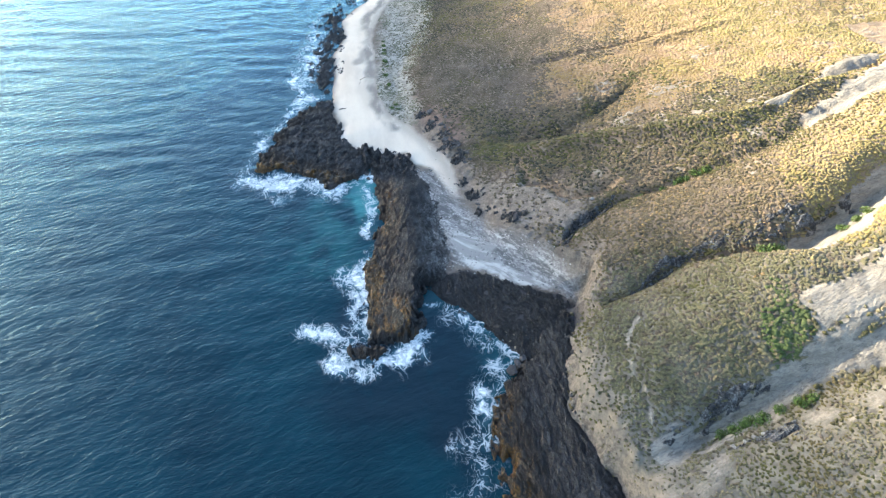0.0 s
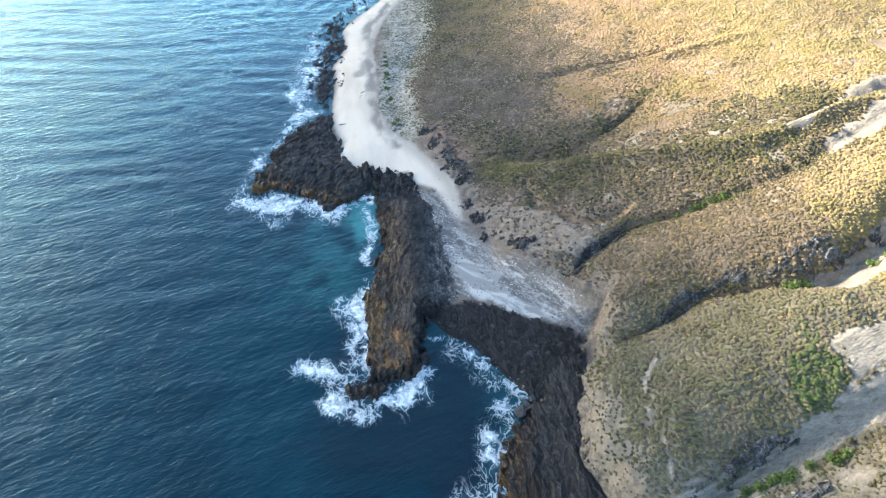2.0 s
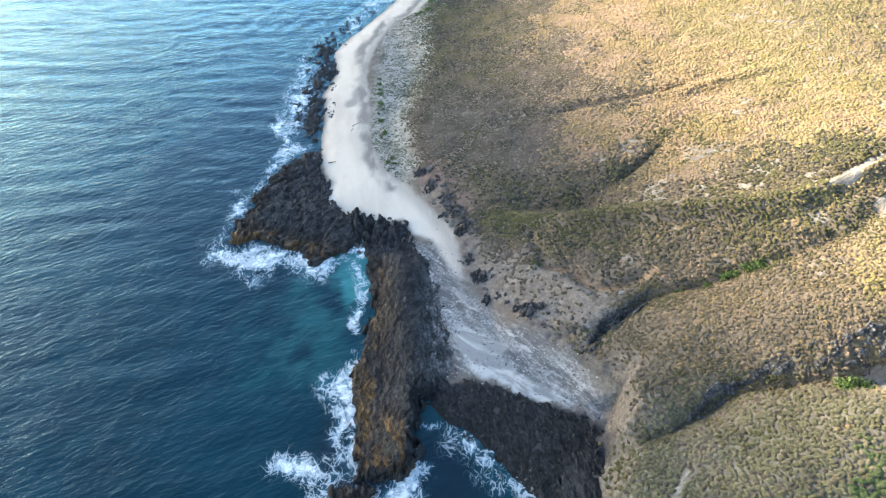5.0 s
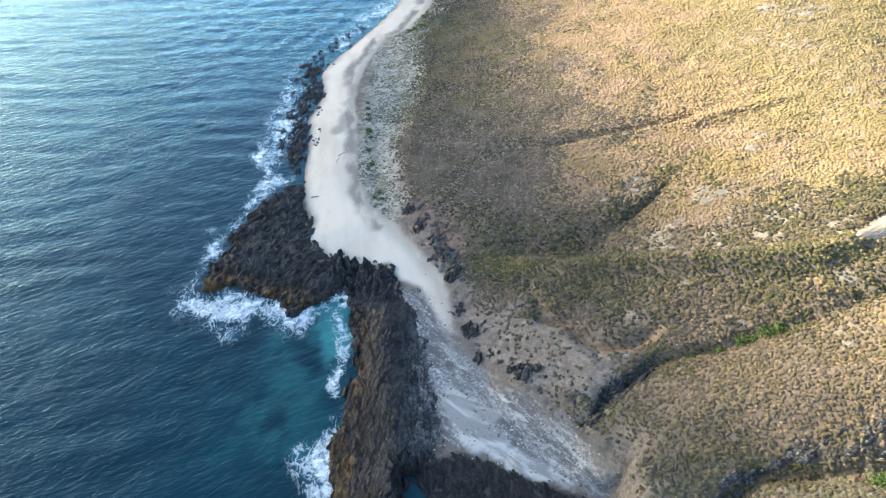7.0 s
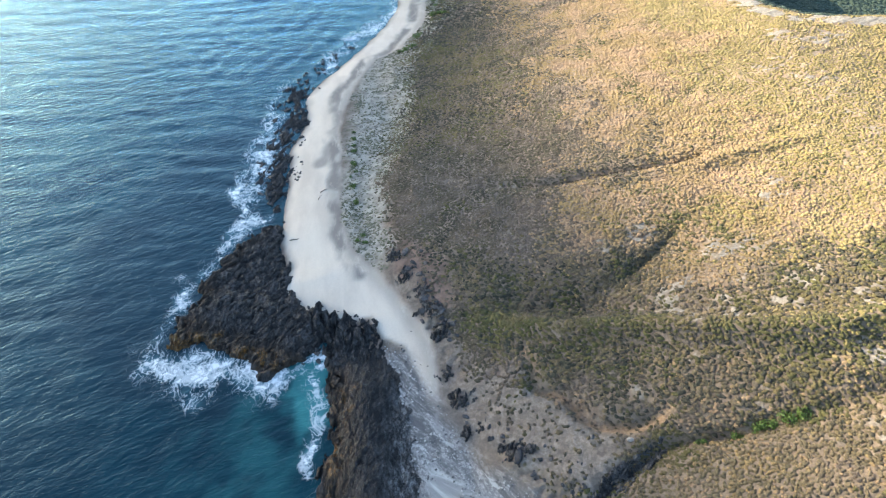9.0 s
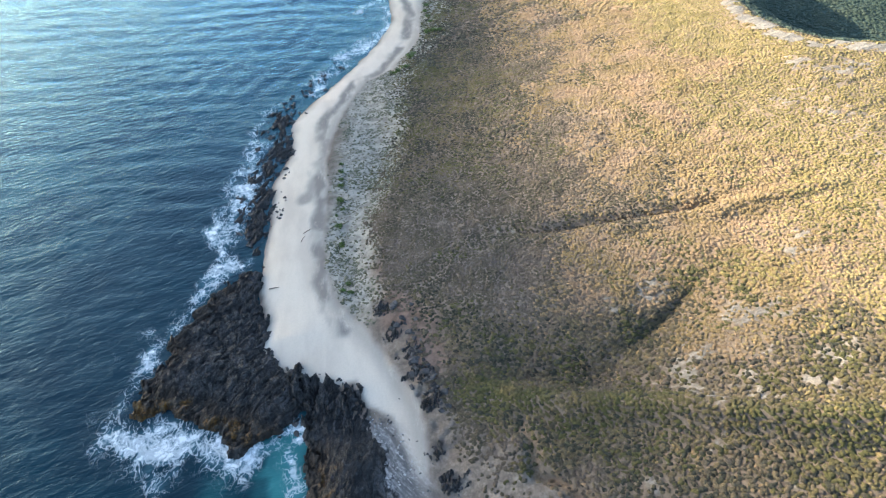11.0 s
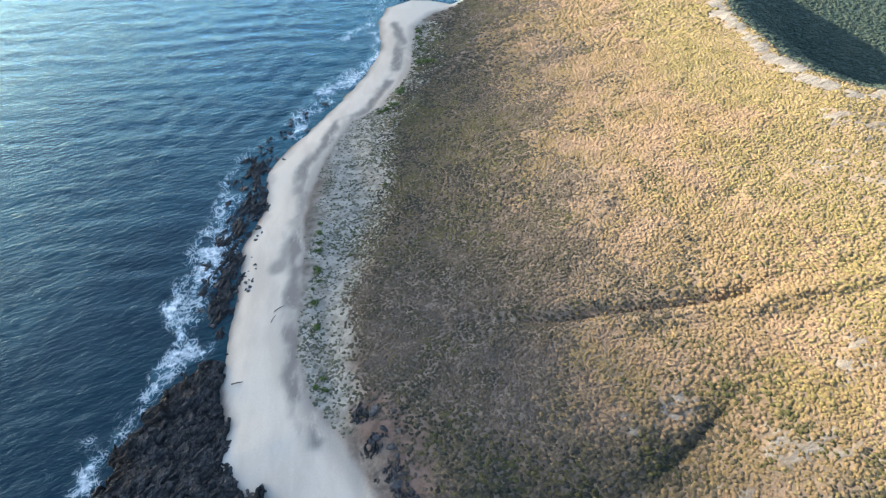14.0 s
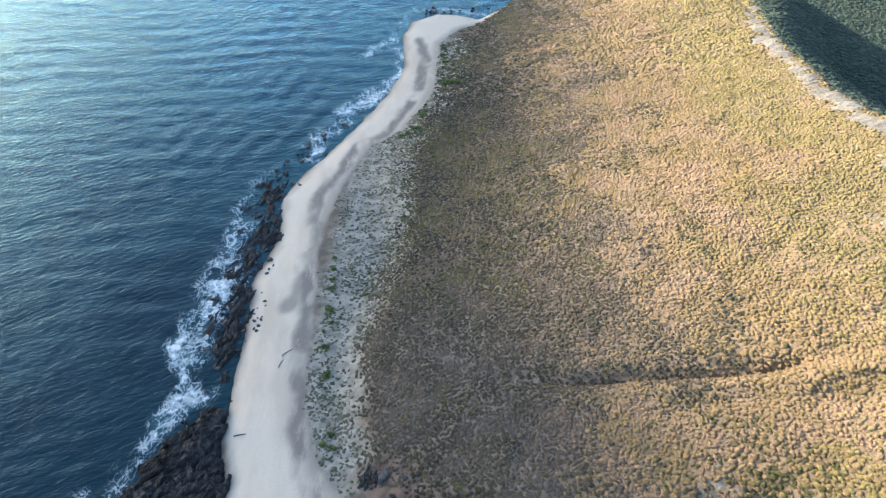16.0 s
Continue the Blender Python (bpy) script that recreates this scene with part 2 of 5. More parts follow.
# ---- materials ----
class Shade:
    """A small helper for node materials."""

    def __init__(self, name, rough=0.8):
        self.m = bpy.data.materials.new(name)
        self.m.use_nodes = True
        self.t = self.m.node_tree
        self.b = self.t.nodes["Principled BSDF"]
        self.b.inputs["Roughness"].default_value = rough
        self.place = self.t.nodes.new("ShaderNodeNewGeometry").outputs["Position"]

    def put(self, socket, value):
        if isinstance(value, bpy.types.NodeSocket):
            self.t.links.new(value, socket)
        elif isinstance(value, tuple) and len(value) == 3 and socket.type == "RGBA":
            socket.default_value = (*value, 1)
        else:
            socket.default_value = value

    def attr(self, name):
        n = self.t.nodes.new("ShaderNodeAttribute")
        n.attribute_name = name
        return n.outputs["Fac"]

    def noise(self, size, detail=4.0, rough=0.55, stretch=(1, 1, 1), turn=0.0, bend=0.0):
        mp = self.t.nodes.new("ShaderNodeMapping")
        rot = self.t.nodes.new("ShaderNodeMapping")
        self.put(rot.inputs["Vector"], self.place)
        rot.inputs["Rotation"].default_value = (0, 0, radians(-turn))
        self.put(mp.inputs["Vector"], rot.outputs[0])
        mp.inputs["Scale"].default_value = [s / size for s in stretch]
        n = self.t.nodes.new("ShaderNodeTexNoise")
        n.inputs["Scale"].default_value = 1.0
        n.inputs["Detail"].default_value, n.inputs["Roughness"].default_value = detail, rough
        n.inputs["Distortion"].default_value = bend
        self.put(n.inputs["Vector"], mp.outputs[0])
        return n.outputs["Fac"]

    def cells(self, size):
        mp = self.t.nodes.new("ShaderNodeMapping")
        self.put(mp.inputs["Vector"], self.place)
        mp.inputs["Scale"].default_value = (1 / size, 1 / size, 1 / size)
        n = self.t.nodes.new("ShaderNodeTexVoronoi")
        n.inputs["Scale"].default_value = 1.0
        self.put(n.inputs["Vector"], mp.outputs[0])
        return n.outputs["Distance"]

    def math(self, op, a, b=0.0, clamp=False):
        n = self.t.nodes.new("ShaderNodeMath")
        n.operation, n.use_clamp = op, clamp
        self.put(n.inputs[0], a), self.put(n.inputs[1], b)
        return n.outputs[0]

    def ramp(self, v, lo, hi, a=0.0, b=1.0):
        n = self.t.nodes.new("ShaderNodeMapRange")
        n.interpolation_type = "SMOOTHSTEP"
        self.put(n.inputs["Value"], v)
        for key, val in (("From Min", lo), ("From Max", hi), ("To Min", a), ("To Max", b)):
            self.put(n.inputs[key], val)
        return n.outputs[0]

    def mix(self, f, a, b):
        n = self.t.nodes.new("ShaderNodeMix")
        n.data_type = "RGBA"
        self.put(n.inputs[0], f), self.put(n.inputs[6], a), self.put(n.inputs[7], b)
        return n.outputs[2]

    def bump(self, height, strength=0.5, distance=0.1):
        n = self.t.nodes.new("ShaderNodeBump")
        self.put(n.inputs["Strength"], strength), self.put(n.inputs["Distance"], distance), self.put(n.inputs["Height"], height)
        return n.outputs[0]

    def random(self, island=False):
        if island:
            return self.t.nodes.new("ShaderNodeNewGeometry").outputs["Random Per Island"]
        return self.t.nodes.new("ShaderNodeObjectInfo").outputs["Random"]

    def done(self, colour, normal=None, rough=None):
        self.put(self.b.inputs["Base Color"], colour)
        if normal is not None:
            self.put(self.b.inputs["Normal"], normal)
        if rough is not None:
            self.put(self.b.inputs["Roughness"], rough)
        return self.m


def ground_material():
    s = Shade("coastal_ground", 0.9)
    big, mid, fine = s.noise(14, 5), s.noise(2.2, 5, 0.65), s.noise(0.35, 4, 0.7)
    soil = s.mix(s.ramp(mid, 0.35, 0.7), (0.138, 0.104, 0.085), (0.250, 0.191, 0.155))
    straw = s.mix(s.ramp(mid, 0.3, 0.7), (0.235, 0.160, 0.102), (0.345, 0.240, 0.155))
    # The soil-to-straw mix also holds part of the sun-to-shade step.
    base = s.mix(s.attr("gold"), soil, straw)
    base = s.mix(s.math("MULTIPLY", s.ramp(s.noise(1.3, 4, 0.6), 0.45, 0.6), 0.22), base, (0.13, 0.115, 0.055))
    base = s.mix(s.ramp(s.noise(0.5, 4, 0.7), 0.40, 0.6, 0.26, 0.0), base, (0.06, 0.05, 0.034))
    # Umber darkens some slopes by position; in the hollow it paints shade.
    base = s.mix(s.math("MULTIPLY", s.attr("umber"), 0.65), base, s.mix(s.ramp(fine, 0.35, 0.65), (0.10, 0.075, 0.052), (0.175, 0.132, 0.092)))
    base = s.mix(s.math("MULTIPLY", s.attr("ashen"), 0.75), base, s.mix(s.ramp(mid, 0.35, 0.68), (0.105, 0.096, 0.073), (0.19, 0.174, 0.137)))
    earth = s.mix(s.ramp(mid, 0.3, 0.7), (0.155, 0.124, 0.100), (0.285, 0.238, 0.196))
    earth = s.mix(s.ramp(s.noise(0.9, 5, 0.75), 0.42, 0.6, 0.55, 0.0), earth, (0.085, 0.068, 0.05))
    base = s.mix(s.attr("earth"), base, earth)
    base = s.mix(s.attr("cliff"), base, s.mix(s.ramp(mid, 0.3, 0.7), (0.148, 0.124, 0.094), (0.262, 0.222, 0.172)))
    base = s.mix(s.attr("scarp"), base, s.mix(s.ramp(fine, 0.3, 0.7), (0.22, 0.13, 0.065), (0.38, 0.26, 0.16)))
    # Teal-dark soil colour stands for the skylit shade beyond the crest.
    base = s.mix(s.attr("valley_shade"), base, s.mix(s.ramp(mid, 0.35, 0.7), (0.030, 0.060, 0.046), (0.058, 0.094, 0.070)))
    clay = s.mix(s.ramp(s.noise(1.7, 7, 0.75, (0.16, 1, 1), 24), 0.32, 0.68), (0.165, 0.146, 0.120), (0.335, 0.298, 0.246))
    clay = s.mix(s.ramp(s.noise(7, 5, 0.65, (0.35, 1, 1), 24), 0.5, 0.66, 0.0, 0.6), clay, (0.38, 0.335, 0.275))
    clay = s.mix(s.ramp(s.noise(0.8, 5, 0.75, (0.3, 1, 1), 24), 0.54, 0.63, 0.0, 0.75), clay, (0.095, 0.088, 0.078))
    clay = s.mix(s.ramp(s.noise(0.35, 5, 0.8, (0.35, 1, 1), 24), 0.46, 0.62, 0.0, 0.5), clay, (0.125, 0.112, 0.097))
    base = s.mix(s.attr("rust"), base, s.mix(s.ramp(mid, 0.35, 0.65), (0.115, 0.075, 0.056), (0.205, 0.135, 0.102)))
    base = s.mix(s.ramp(s.math("ADD", s.attr("bare"), s.math("MULTIPLY", s.math("SUBTRACT", s.noise(1.0, 6, 0.72), 0.5), 1.1)), 0.22, 0.62), base, clay)
    scree = s.mix(s.ramp(s.noise(0.9, 6, 0.75), 0.4, 0.6), (0.07, 0.060, 0.050), (0.20, 0.172, 0.142))
    base = s.mix(s.math("MULTIPLY", s.attr("scree"), 0.9), base, scree)
    sand = s.mix(s.ramp(s.noise(9, 5, 0.6, (1, 0.3, 1), 8), 0.4, 0.7), (0.69, 0.60, 0.495), (0.555, 0.472, 0.385))
    sand = s.mix(s.ramp(fine, 0.3, 0.8, 0.0, 0.25), sand, (0.42, 0.36, 0.28))
    sand = s.mix(s.math("MULTIPLY", s.attr("damp"), s.ramp(s.noise(3.5, 7, 0.75, (1, 0.35, 1), 10, 0.5), 0.24, 0.5)), sand, (0.235, 0.207, 0.18))
    sand = s.mix(s.math("MULTIPLY", s.attr("wet"), 0.45), sand, (0.27, 0.23, 0.185))
    base = s.mix(s.attr("dune"), base, s.mix(s.ramp(mid, 0.35, 0.65), (0.225, 0.207, 0.171), (0.385, 0.353, 0.298)))
    base = s.mix(s.attr("sand"), base, sand)
    shingle = s.mix(s.ramp(s.cells(0.5), 0.1, 0.5), (0.012, 0.011, 0.013), (0.050, 0.046, 0.048))
    base = s.mix(s.attr("shingle"), base, shingle)
    pebble = s.mix(s.ramp(s.noise(5, 7, 0.75, (0.3, 1, 1), -46, 0.9), 0.42, 0.56), (0.125, 0.12, 0.118), (0.40, 0.385, 0.365))
    pebble = s.mix(s.ramp(s.noise(0.55, 6, 0.8, (0.6, 1, 1), -46), 0.42, 0.6, 0.75, 0.0), pebble, (0.10, 0.097, 0.097))
    pebble = s.mix(s.ramp(s.noise(1.6, 6, 0.8, (0.25, 1, 1), -40, 0.6), 0.54, 0.62, 0.0, 0.7), pebble, (0.54, 0.525, 0.50))
    base = s.mix(s.attr("pebble"), base, pebble)
    fine_sand = s.mix(s.ramp(s.noise(4, 5, 0.6, (0.35, 1, 1), -30, 0.6), 0.44, 0.56), (0.27, 0.262, 0.25), (0.50, 0.485, 0.46))
    base = s.mix(s.attr("pale"), base, fine_sand)
    height = s.math("ADD", s.math("ADD", s.math("MULTIPLY", mid, 0.5), s.math("MULTIPLY", s.noise(0.8, 3, 0.6), 0.6)), s.math("MULTIPLY", fine, 0.25))
    runnels = s.math("MULTIPLY", s.attr("bare"), s.math("ADD", s.noise(2.4, 6, 0.7, (0.14, 1, 1), 24), s.math("MULTIPLY", s.noise(0.7, 4, 0.7, (0.3, 1, 1), 20), 0.5)))
    height = s.math("ADD", height, s.math("MULTIPLY", runnels, 2.2))
    return s.done(base, s.bump(height, s.math("SUBTRACT", 0.8, s.math("MULTIPLY", s.attr("sand"), 0.65)), 0.35))


def sea_material():
    s = Shade("sea_water", 0.2)
    deep = s.mix(s.ramp(s.noise(26, 4), 0.35, 0.65), (0.0013, 0.0175, 0.025), (0.0018, 0.030, 0.041))
    water = s.mix(s.attr("shallow"), deep, (0.05, 0.24, 0.235))
    water = s.mix(s.math("MULTIPLY", s.attr("reef"), s.ramp(s.noise(4, 5, 0.7), 0.15, 0.5)), water, (0.007, 0.014, 0.021))
    foam = s.attr("foam")
    def strands(size, thin, wide, turn):
        n = s.math("ABSOLUTE", s.math("SUBTRACT", s.noise(size, 3, 0.5, (1, 0.7, 1), turn, 0.8), 0.5))
        reach = s.math("ADD", thin, s.math("MULTIPLY", s.math("MULTIPLY", foam, foam), wide))
        return s.ramp(s.math("DIVIDE", n, reach), 0.0, 1.0, 1.0, 0.0)
    web = s.math("MAXIMUM", strands(3.4, 0.010, 0.11, 30), s.math("MULTIPLY", strands(1.5, 0.012, 0.12, -20), 0.85))
    solid = s.ramp(s.math("ADD", foam, s.math("MULTIPLY", s.math("SUBTRACT", s.noise(1.5, 8, 0.72, bend=0.7), 0.5), 1.7)), 0.62, 1.0)
    cover = s.math("MULTIPLY", s.math("MAXIMUM", s.math("MULTIPLY", web, s.ramp(foam, 0.06, 0.5, 0.0, 0.62)), solid, True), s.ramp(foam, 0.02, 0.12))
    milky = s.mix(s.math("MULTIPLY", s.ramp(foam, 0.15, 0.9), 0.4), water, (0.12, 0.28, 0.34))
    colour = s.mix(cover, milky, (0.80, 0.83, 0.84))
    swell = s.noise(10, 3, 0.5, (0.25, 1, 1), 4, 0.6)
    chop = s.noise(2.6, 5, 0.62, (0.35, 1, 1), 14, 0.4)
    ripple = s.noise(1.15, 4, 0.62, (0.4, 1, 1), 26, 0.3)
    h = s.math("ADD", s.math("MULTIPLY", swell, 0.2), s.math("ADD", s.math("MULTIPLY", chop, 0.55), s.math("MULTIPLY", ripple, 1.05)))
    h = s.math("ADD", h, s.math("MULTIPLY", cover, 0.08))
    normal = s.bump(h, s.math("SUBTRACT", 0.45, s.math("MULTIPLY", s.attr("reef"), 0.15)), 0.58)
    s.b.inputs["Specular IOR Level"].default_value = 0.0
    gloss = s.t.nodes.new("ShaderNodeBsdfGlossy")
    s.put(gloss.inputs["Color"], (0.49, 0.79, 1.0))
    s.put(gloss.inputs["Roughness"], 0.14)
    s.put(gloss.inputs["Normal"], normal)
    edge = s.t.nodes.new("ShaderNodeFresnel")
    edge.inputs["IOR"].default_value = 1.27
    s.put(edge.inputs["Normal"], normal)
    both = s.t.nodes.new("ShaderNodeMixShader")
    s.put(both.inputs[0], s.math("MULTIPLY", edge.outputs[0], s.ramp(cover, 0, 1, 1.8, 0.15), True))
    s.put(both.inputs[1], s.b.outputs[0])
    s.put(both.inputs[2], gloss.outputs[0])
    s.put(s.t.nodes["Material Output"].inputs["Surface"], both.outputs[0])
    return s.done(colour, normal, 0.6)


def rock_material(name, dark, light, brown, weed):
    s = Shade(name, 0.75)
    mid, fine = s.noise(2.0, 7, 0.72), s.noise(0.45, 6, 0.75, (1, 0.6, 1), 20)
    c = s.mix(s.ramp(s.math("ADD", s.math("MULTIPLY", s.attr("tone"), 0.6), s.math("MULTIPLY", mid, 0.55)), 0.3, 0.8), dark, light)
    c = s.mix(s.ramp(fine, 0.46, 0.66, 0.0, 0.7), c, tuple(0.45 * v for v in dark))
    c = s.mix(s.ramp(s.noise(0.9, 6, 0.8), 0.56, 0.66, 0.0, 0.7), c, tuple(1.9 * v for v in light))
    c = s.mix(s.math("MULTIPLY", s.attr("soaked"), s.ramp(s.noise(3.5, 6, 0.7, (1, 0.4, 1), 4), 0.36, 0.56, 0.3, 0.9)), c, s.mix(fine, tuple(0.5 * v for v in brown), tuple(1.5 * v for v in brown)))
    growth = s.ramp(s.noise(2.6, 6, 0.72, (1, 0.5, 1), 6), 0.46, 0.57)
    c = s.mix(s.math("MULTIPLY", s.attr("weed"), growth, True), c, s.mix(s.ramp(fine, 0.35, 0.65), tuple(0.3 * v for v in weed), weed))
    c = s.mix(s.math("MULTIPLY", s.attr("dust"), s.ramp(s.noise(1.4, 7, 0.78, (1, 0.45, 1), 25), 0.40, 0.62)), c, s.mix(s.ramp(fine, 0.35, 0.65), (0.13, 0.13, 0.132), (0.38, 0.372, 0.36)))
    def cracks(size, turn, wide):
        n = s.math("ABSOLUTE", s.math("SUBTRACT", s.noise(size, 5, 0.65, (0.32, 1, 1), turn, 0.9), 0.5))
        return s.ramp(n, 0.0, wide, 0.85, 0.0)
    split = s.math("MAXIMUM", cracks(1.6, 100, 0.03), cracks(0.9, 40, 0.022))
    c = s.mix(split, c, (0.004, 0.004, 0.0045))
    h = s.math("SUBTRACT", s.math("ADD", mid, s.math("MULTIPLY", fine, 0.6)), s.math("MULTIPLY", split, 0.5))
    return s.done(c, s.bump(h, 1.0, 0.5), s.ramp(s.attr("weed"), 0, 1, 0.7, 0.45))


def scrub_material(name, dark, light, dry):
    s = Shade(name, 0.85)
    c = s.mix(s.math("ADD", s.math("MULTIPLY", s.random(True), 0.42), s.ramp(s.noise(5, 4, 0.6), 0.35, 0.65, 0.0, 0.45)), dark, light)
    c = s.mix(s.ramp(s.noise(9, 4, 0.6), 0.42, 0.66), c, dry)
    c = s.mix(s.ramp(s.noise(0.25, 3, 0.7), 0.35, 0.65, 0.0, 0.4), c, tuple(0.4 * v for v in dark))
    return s.done(c, s.bump(s.noise(0.16, 3, 0.8), 1.0, 0.2))


GROUND, SEA = ground_material(), sea_material()
ROCK = rock_material("dark_shore_rock", (0.013, 0.013, 0.015), (0.066, 0.064, 0.067), (0.034, 0.019, 0.009), (0.215, 0.098, 0.013))
# Golden and grey scrub: plant colours, their contrast partly painted sun and shade.
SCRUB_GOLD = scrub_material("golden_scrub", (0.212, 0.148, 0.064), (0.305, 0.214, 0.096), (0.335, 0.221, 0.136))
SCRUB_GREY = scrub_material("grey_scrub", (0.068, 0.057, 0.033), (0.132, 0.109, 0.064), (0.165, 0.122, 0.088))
SCRUB_BROWN = scrub_material("brown_scrub", (0.105, 0.081, 0.039), (0.194, 0.149, 0.077), (0.20, 0.150, 0.090))
SCRUB_BRIGHT = scrub_material("bright_scrub", (0.046, 0.076, 0.017), (0.098, 0.145, 0.034), (0.10, 0.122, 0.038))
# Dark green of dense scrub, deepened to carry the hollow's shade.
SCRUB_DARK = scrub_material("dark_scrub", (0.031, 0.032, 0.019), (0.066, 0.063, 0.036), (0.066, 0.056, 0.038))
SCRUB_YELLOW = scrub_material("yellow_scrub", (0.226, 0.178, 0.063), (0.308, 0.242, 0.088), (0.342, 0.258, 0.117))
SCRUB_OLIVE = scrub_material("olive_scrub", (0.106, 0.098, 0.047), (0.190, 0.173, 0.087), (0.225, 0.187, 0.112))
# Blue-green of skylit shade put into the far valley side's scrub.
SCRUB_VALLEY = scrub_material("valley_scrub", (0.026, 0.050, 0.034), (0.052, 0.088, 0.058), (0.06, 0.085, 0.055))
SCRUB_GREEN = scrub_material("green_scrub", (0.062, 0.060, 0.017), (0.135, 0.124, 0.036), (0.145, 0.112, 0.048))

# ---- ground ----
gx = axis([(-1500, -300, 8), (-300, -80, 16), (-80, -45, 35), (-45, 135, 270), (135, 200, 40), (200, 500, 24), (500, 1500, 8)])
gy = axis([(-1500, -100, 8), (-100, 25, 25), (25, 300, 400), (300, 430, 110), (430, 800, 20), (800, 1500, 6)])
GX, GY = np.meshgrid(gx, gy)
GZ = ground_height(GX, GY)
ground_me = grid_mesh("ground", gx, gy, GZ)
ground = tagged(new("ground", ground_me), "scrub-covered coastal hillside running down to a sandy beach", "ground", kind="structure")
ground_me.materials.append(GROUND)
SAND_RING = [(5.3, 119.6), (1.9, 124.8), (-0.2, 131), (-3.2, 138.7), (-7.8, 141.3), (-11, 147), (-15.8, 146)] + COAST[COAST.index((-22, 146)):COAST.index((24, 376))] + SAND_EDGE[:4:-1]
SHINGLE = [(-2.6, 97), (6, 98.3), (13.1, 95.7), (19.9, 92.7), (26.5, 89.9), (29.5, 86), (30, 80), (22, 80), (14, 84), (4, 90), (-3, 90)]
GRAVEL = [(-16, 138), (-10, 137), (-5, 128), (-2, 118), (1, 108), (3, 99), (-2, 97), (-8, 110), (-12, 125)]
PEBBLES = [(5.3, 121), (10.5, 114.8), (16.4, 109.4), (23.1, 102.9), (26.6, 100.9), (29.6, 95), (31, 91.5), (29.4, 89.6), (24.4, 91), (18.8, 93), (13.1, 96), (6, 98.5), (1.1, 99), (-3, 107.8), (-6.4, 122), (-8.4, 138), (-3, 138), (1.5, 127)]
PALE_SAND = [[(3.5, 106.5), (9.9, 105), (14.5, 101), (13.6, 96.8), (7.2, 98), (4.3, 101.2)], [(2.6, 113.5), (7.6, 109.4), (13.5, 105.6), (11.1, 103), (4.9, 105), (2.4, 108.4)], [(14.5, 99), (21, 95.5), (26, 93), (25, 91), (18, 93.4), (13.6, 96)], [(3.5, 122.5), (6, 119.5), (5.4, 117), (2.6, 119.5)]]
DUNE = [(-15, 166), (-17, 180), (-17.5, 194), (-16.6, 206), (-15, 218), (-15, 232), (-15.5, 246), (-15, 258), (-12, 268), (-5, 282), (0, 300), (1, 320), (1, 335)]
EARTH = [(6.2, 128.5), (11, 131), (18, 129), (24, 126), (31, 118), (37, 115), (34, 107), (28, 102.6), (21, 107.8), (14, 115), (8.6, 121)]
SPUR = [(31, 103), (35, 102), (36.5, 95), (39, 88), (37, 83.5), (32, 80), (28.5, 82), (29, 92)]
RUST = [(-9, 174), (-4, 168), (2.5, 161), (6, 154), (7, 146), (1, 149), (-6.5, 161), (-10, 168)]
OLIVE = [(2.6, 165), (7, 162), (14.6, 158), (24, 155.5), (34, 154.5), (42, 155), (47, 156.5), (51, 157.5), (54, 156.5), (53, 150), (50, 144), (54, 137), (60, 129), (52, 124), (39, 128), (31, 131), (24, 138), (12, 142), (6, 148), (3, 155)]
CLIFF_TOP = [(38, 38), (36, 48), (32.5, 52), (32, 58), (31, 64), (28.5, 73), (27, 80), (22, 80), (20, 62), (28, 44), (32, 36)]
SIDE = [(12, 143), (40, 134), (58, 140), (75, 146), (92, 140), (100, 128), (92, 119), (67, 112), (45, 113), (30, 122), (18, 132)]
TRACE = [(-15, 159), (-19, 165.7), (-22.8, 173.8), (-22.1, 178.8), (-24.6, 185.6), (-26.1, 196), (-27, 207.7), (-30.3, 217.3), (-31, 228), (-32, 241.7), (-27.7, 254.6), (-24.9, 268), (-17.4, 273.5), (-13.2, 283.2), (-8.9, 299.2), (-7.6, 326.9), (-11.5, 341)]
CLAY = [  # washed-out slopes beside the southern gullies
    [(63.7, 69.6), (72, 73), (81, 77), (112, 88), (112, 70), (76, 58), (66, 56.5), (59, 54.2), (52, 51.6), (45, 48), (38, 48), (38, 52), (45.5, 53.5), (52, 56), (60.3, 58.2), (64, 62.8)],
    [(67, 82.5), (75.4, 88.9), (82.3, 94.2), (91.2, 99.4), (112, 110), (112, 98), (86, 88), (79, 83.4), (73.6, 80)],
    [(73.4, 124.3), (93.6, 135.8), (116, 144), (116, 140), (93, 132.6), (76, 123)],
    [(83.5, 119), (97, 128), (110, 137), (116, 137), (112, 127), (98, 119.5), (90, 117.5)],
]
BARE_SPOTS = [(73.5, 159.4, 2.4), (75.5, 163, 1.6), (60, 148.1, 2.6), (58.6, 151.6, 1.8), (65.7, 146.5, 3.0), (63, 150.5, 1.6), (51.7, 140.1, 3.0), (56.5, 132.3, 2.6), (50.9, 132.9, 2.2), (47.1, 137.8, 2.0), (70.9, 137.7, 2.4),
              (47.8, 157.7, 2.2), (41, 154.6, 2.0), (66, 131.5, 1.8), (61, 138, 1.5), (88.7, 207.4, 1.6), (96.1, 198.5, 2.6), (106.2, 215.6, 4.0), (99.1, 222.1, 3.0), (15.6, 179.5, 1.7), (20, 179.9, 1.3), (76.3, 130.3, 2.8),
              (38.7, 120.9, 1.6), (49.4, 123.8, 1.8), (55.8, 114.5, 2.0), (73.6, 118.5, 2.2), (70.4, 107.1, 2.0), (62.1, 106.2, 1.6)]


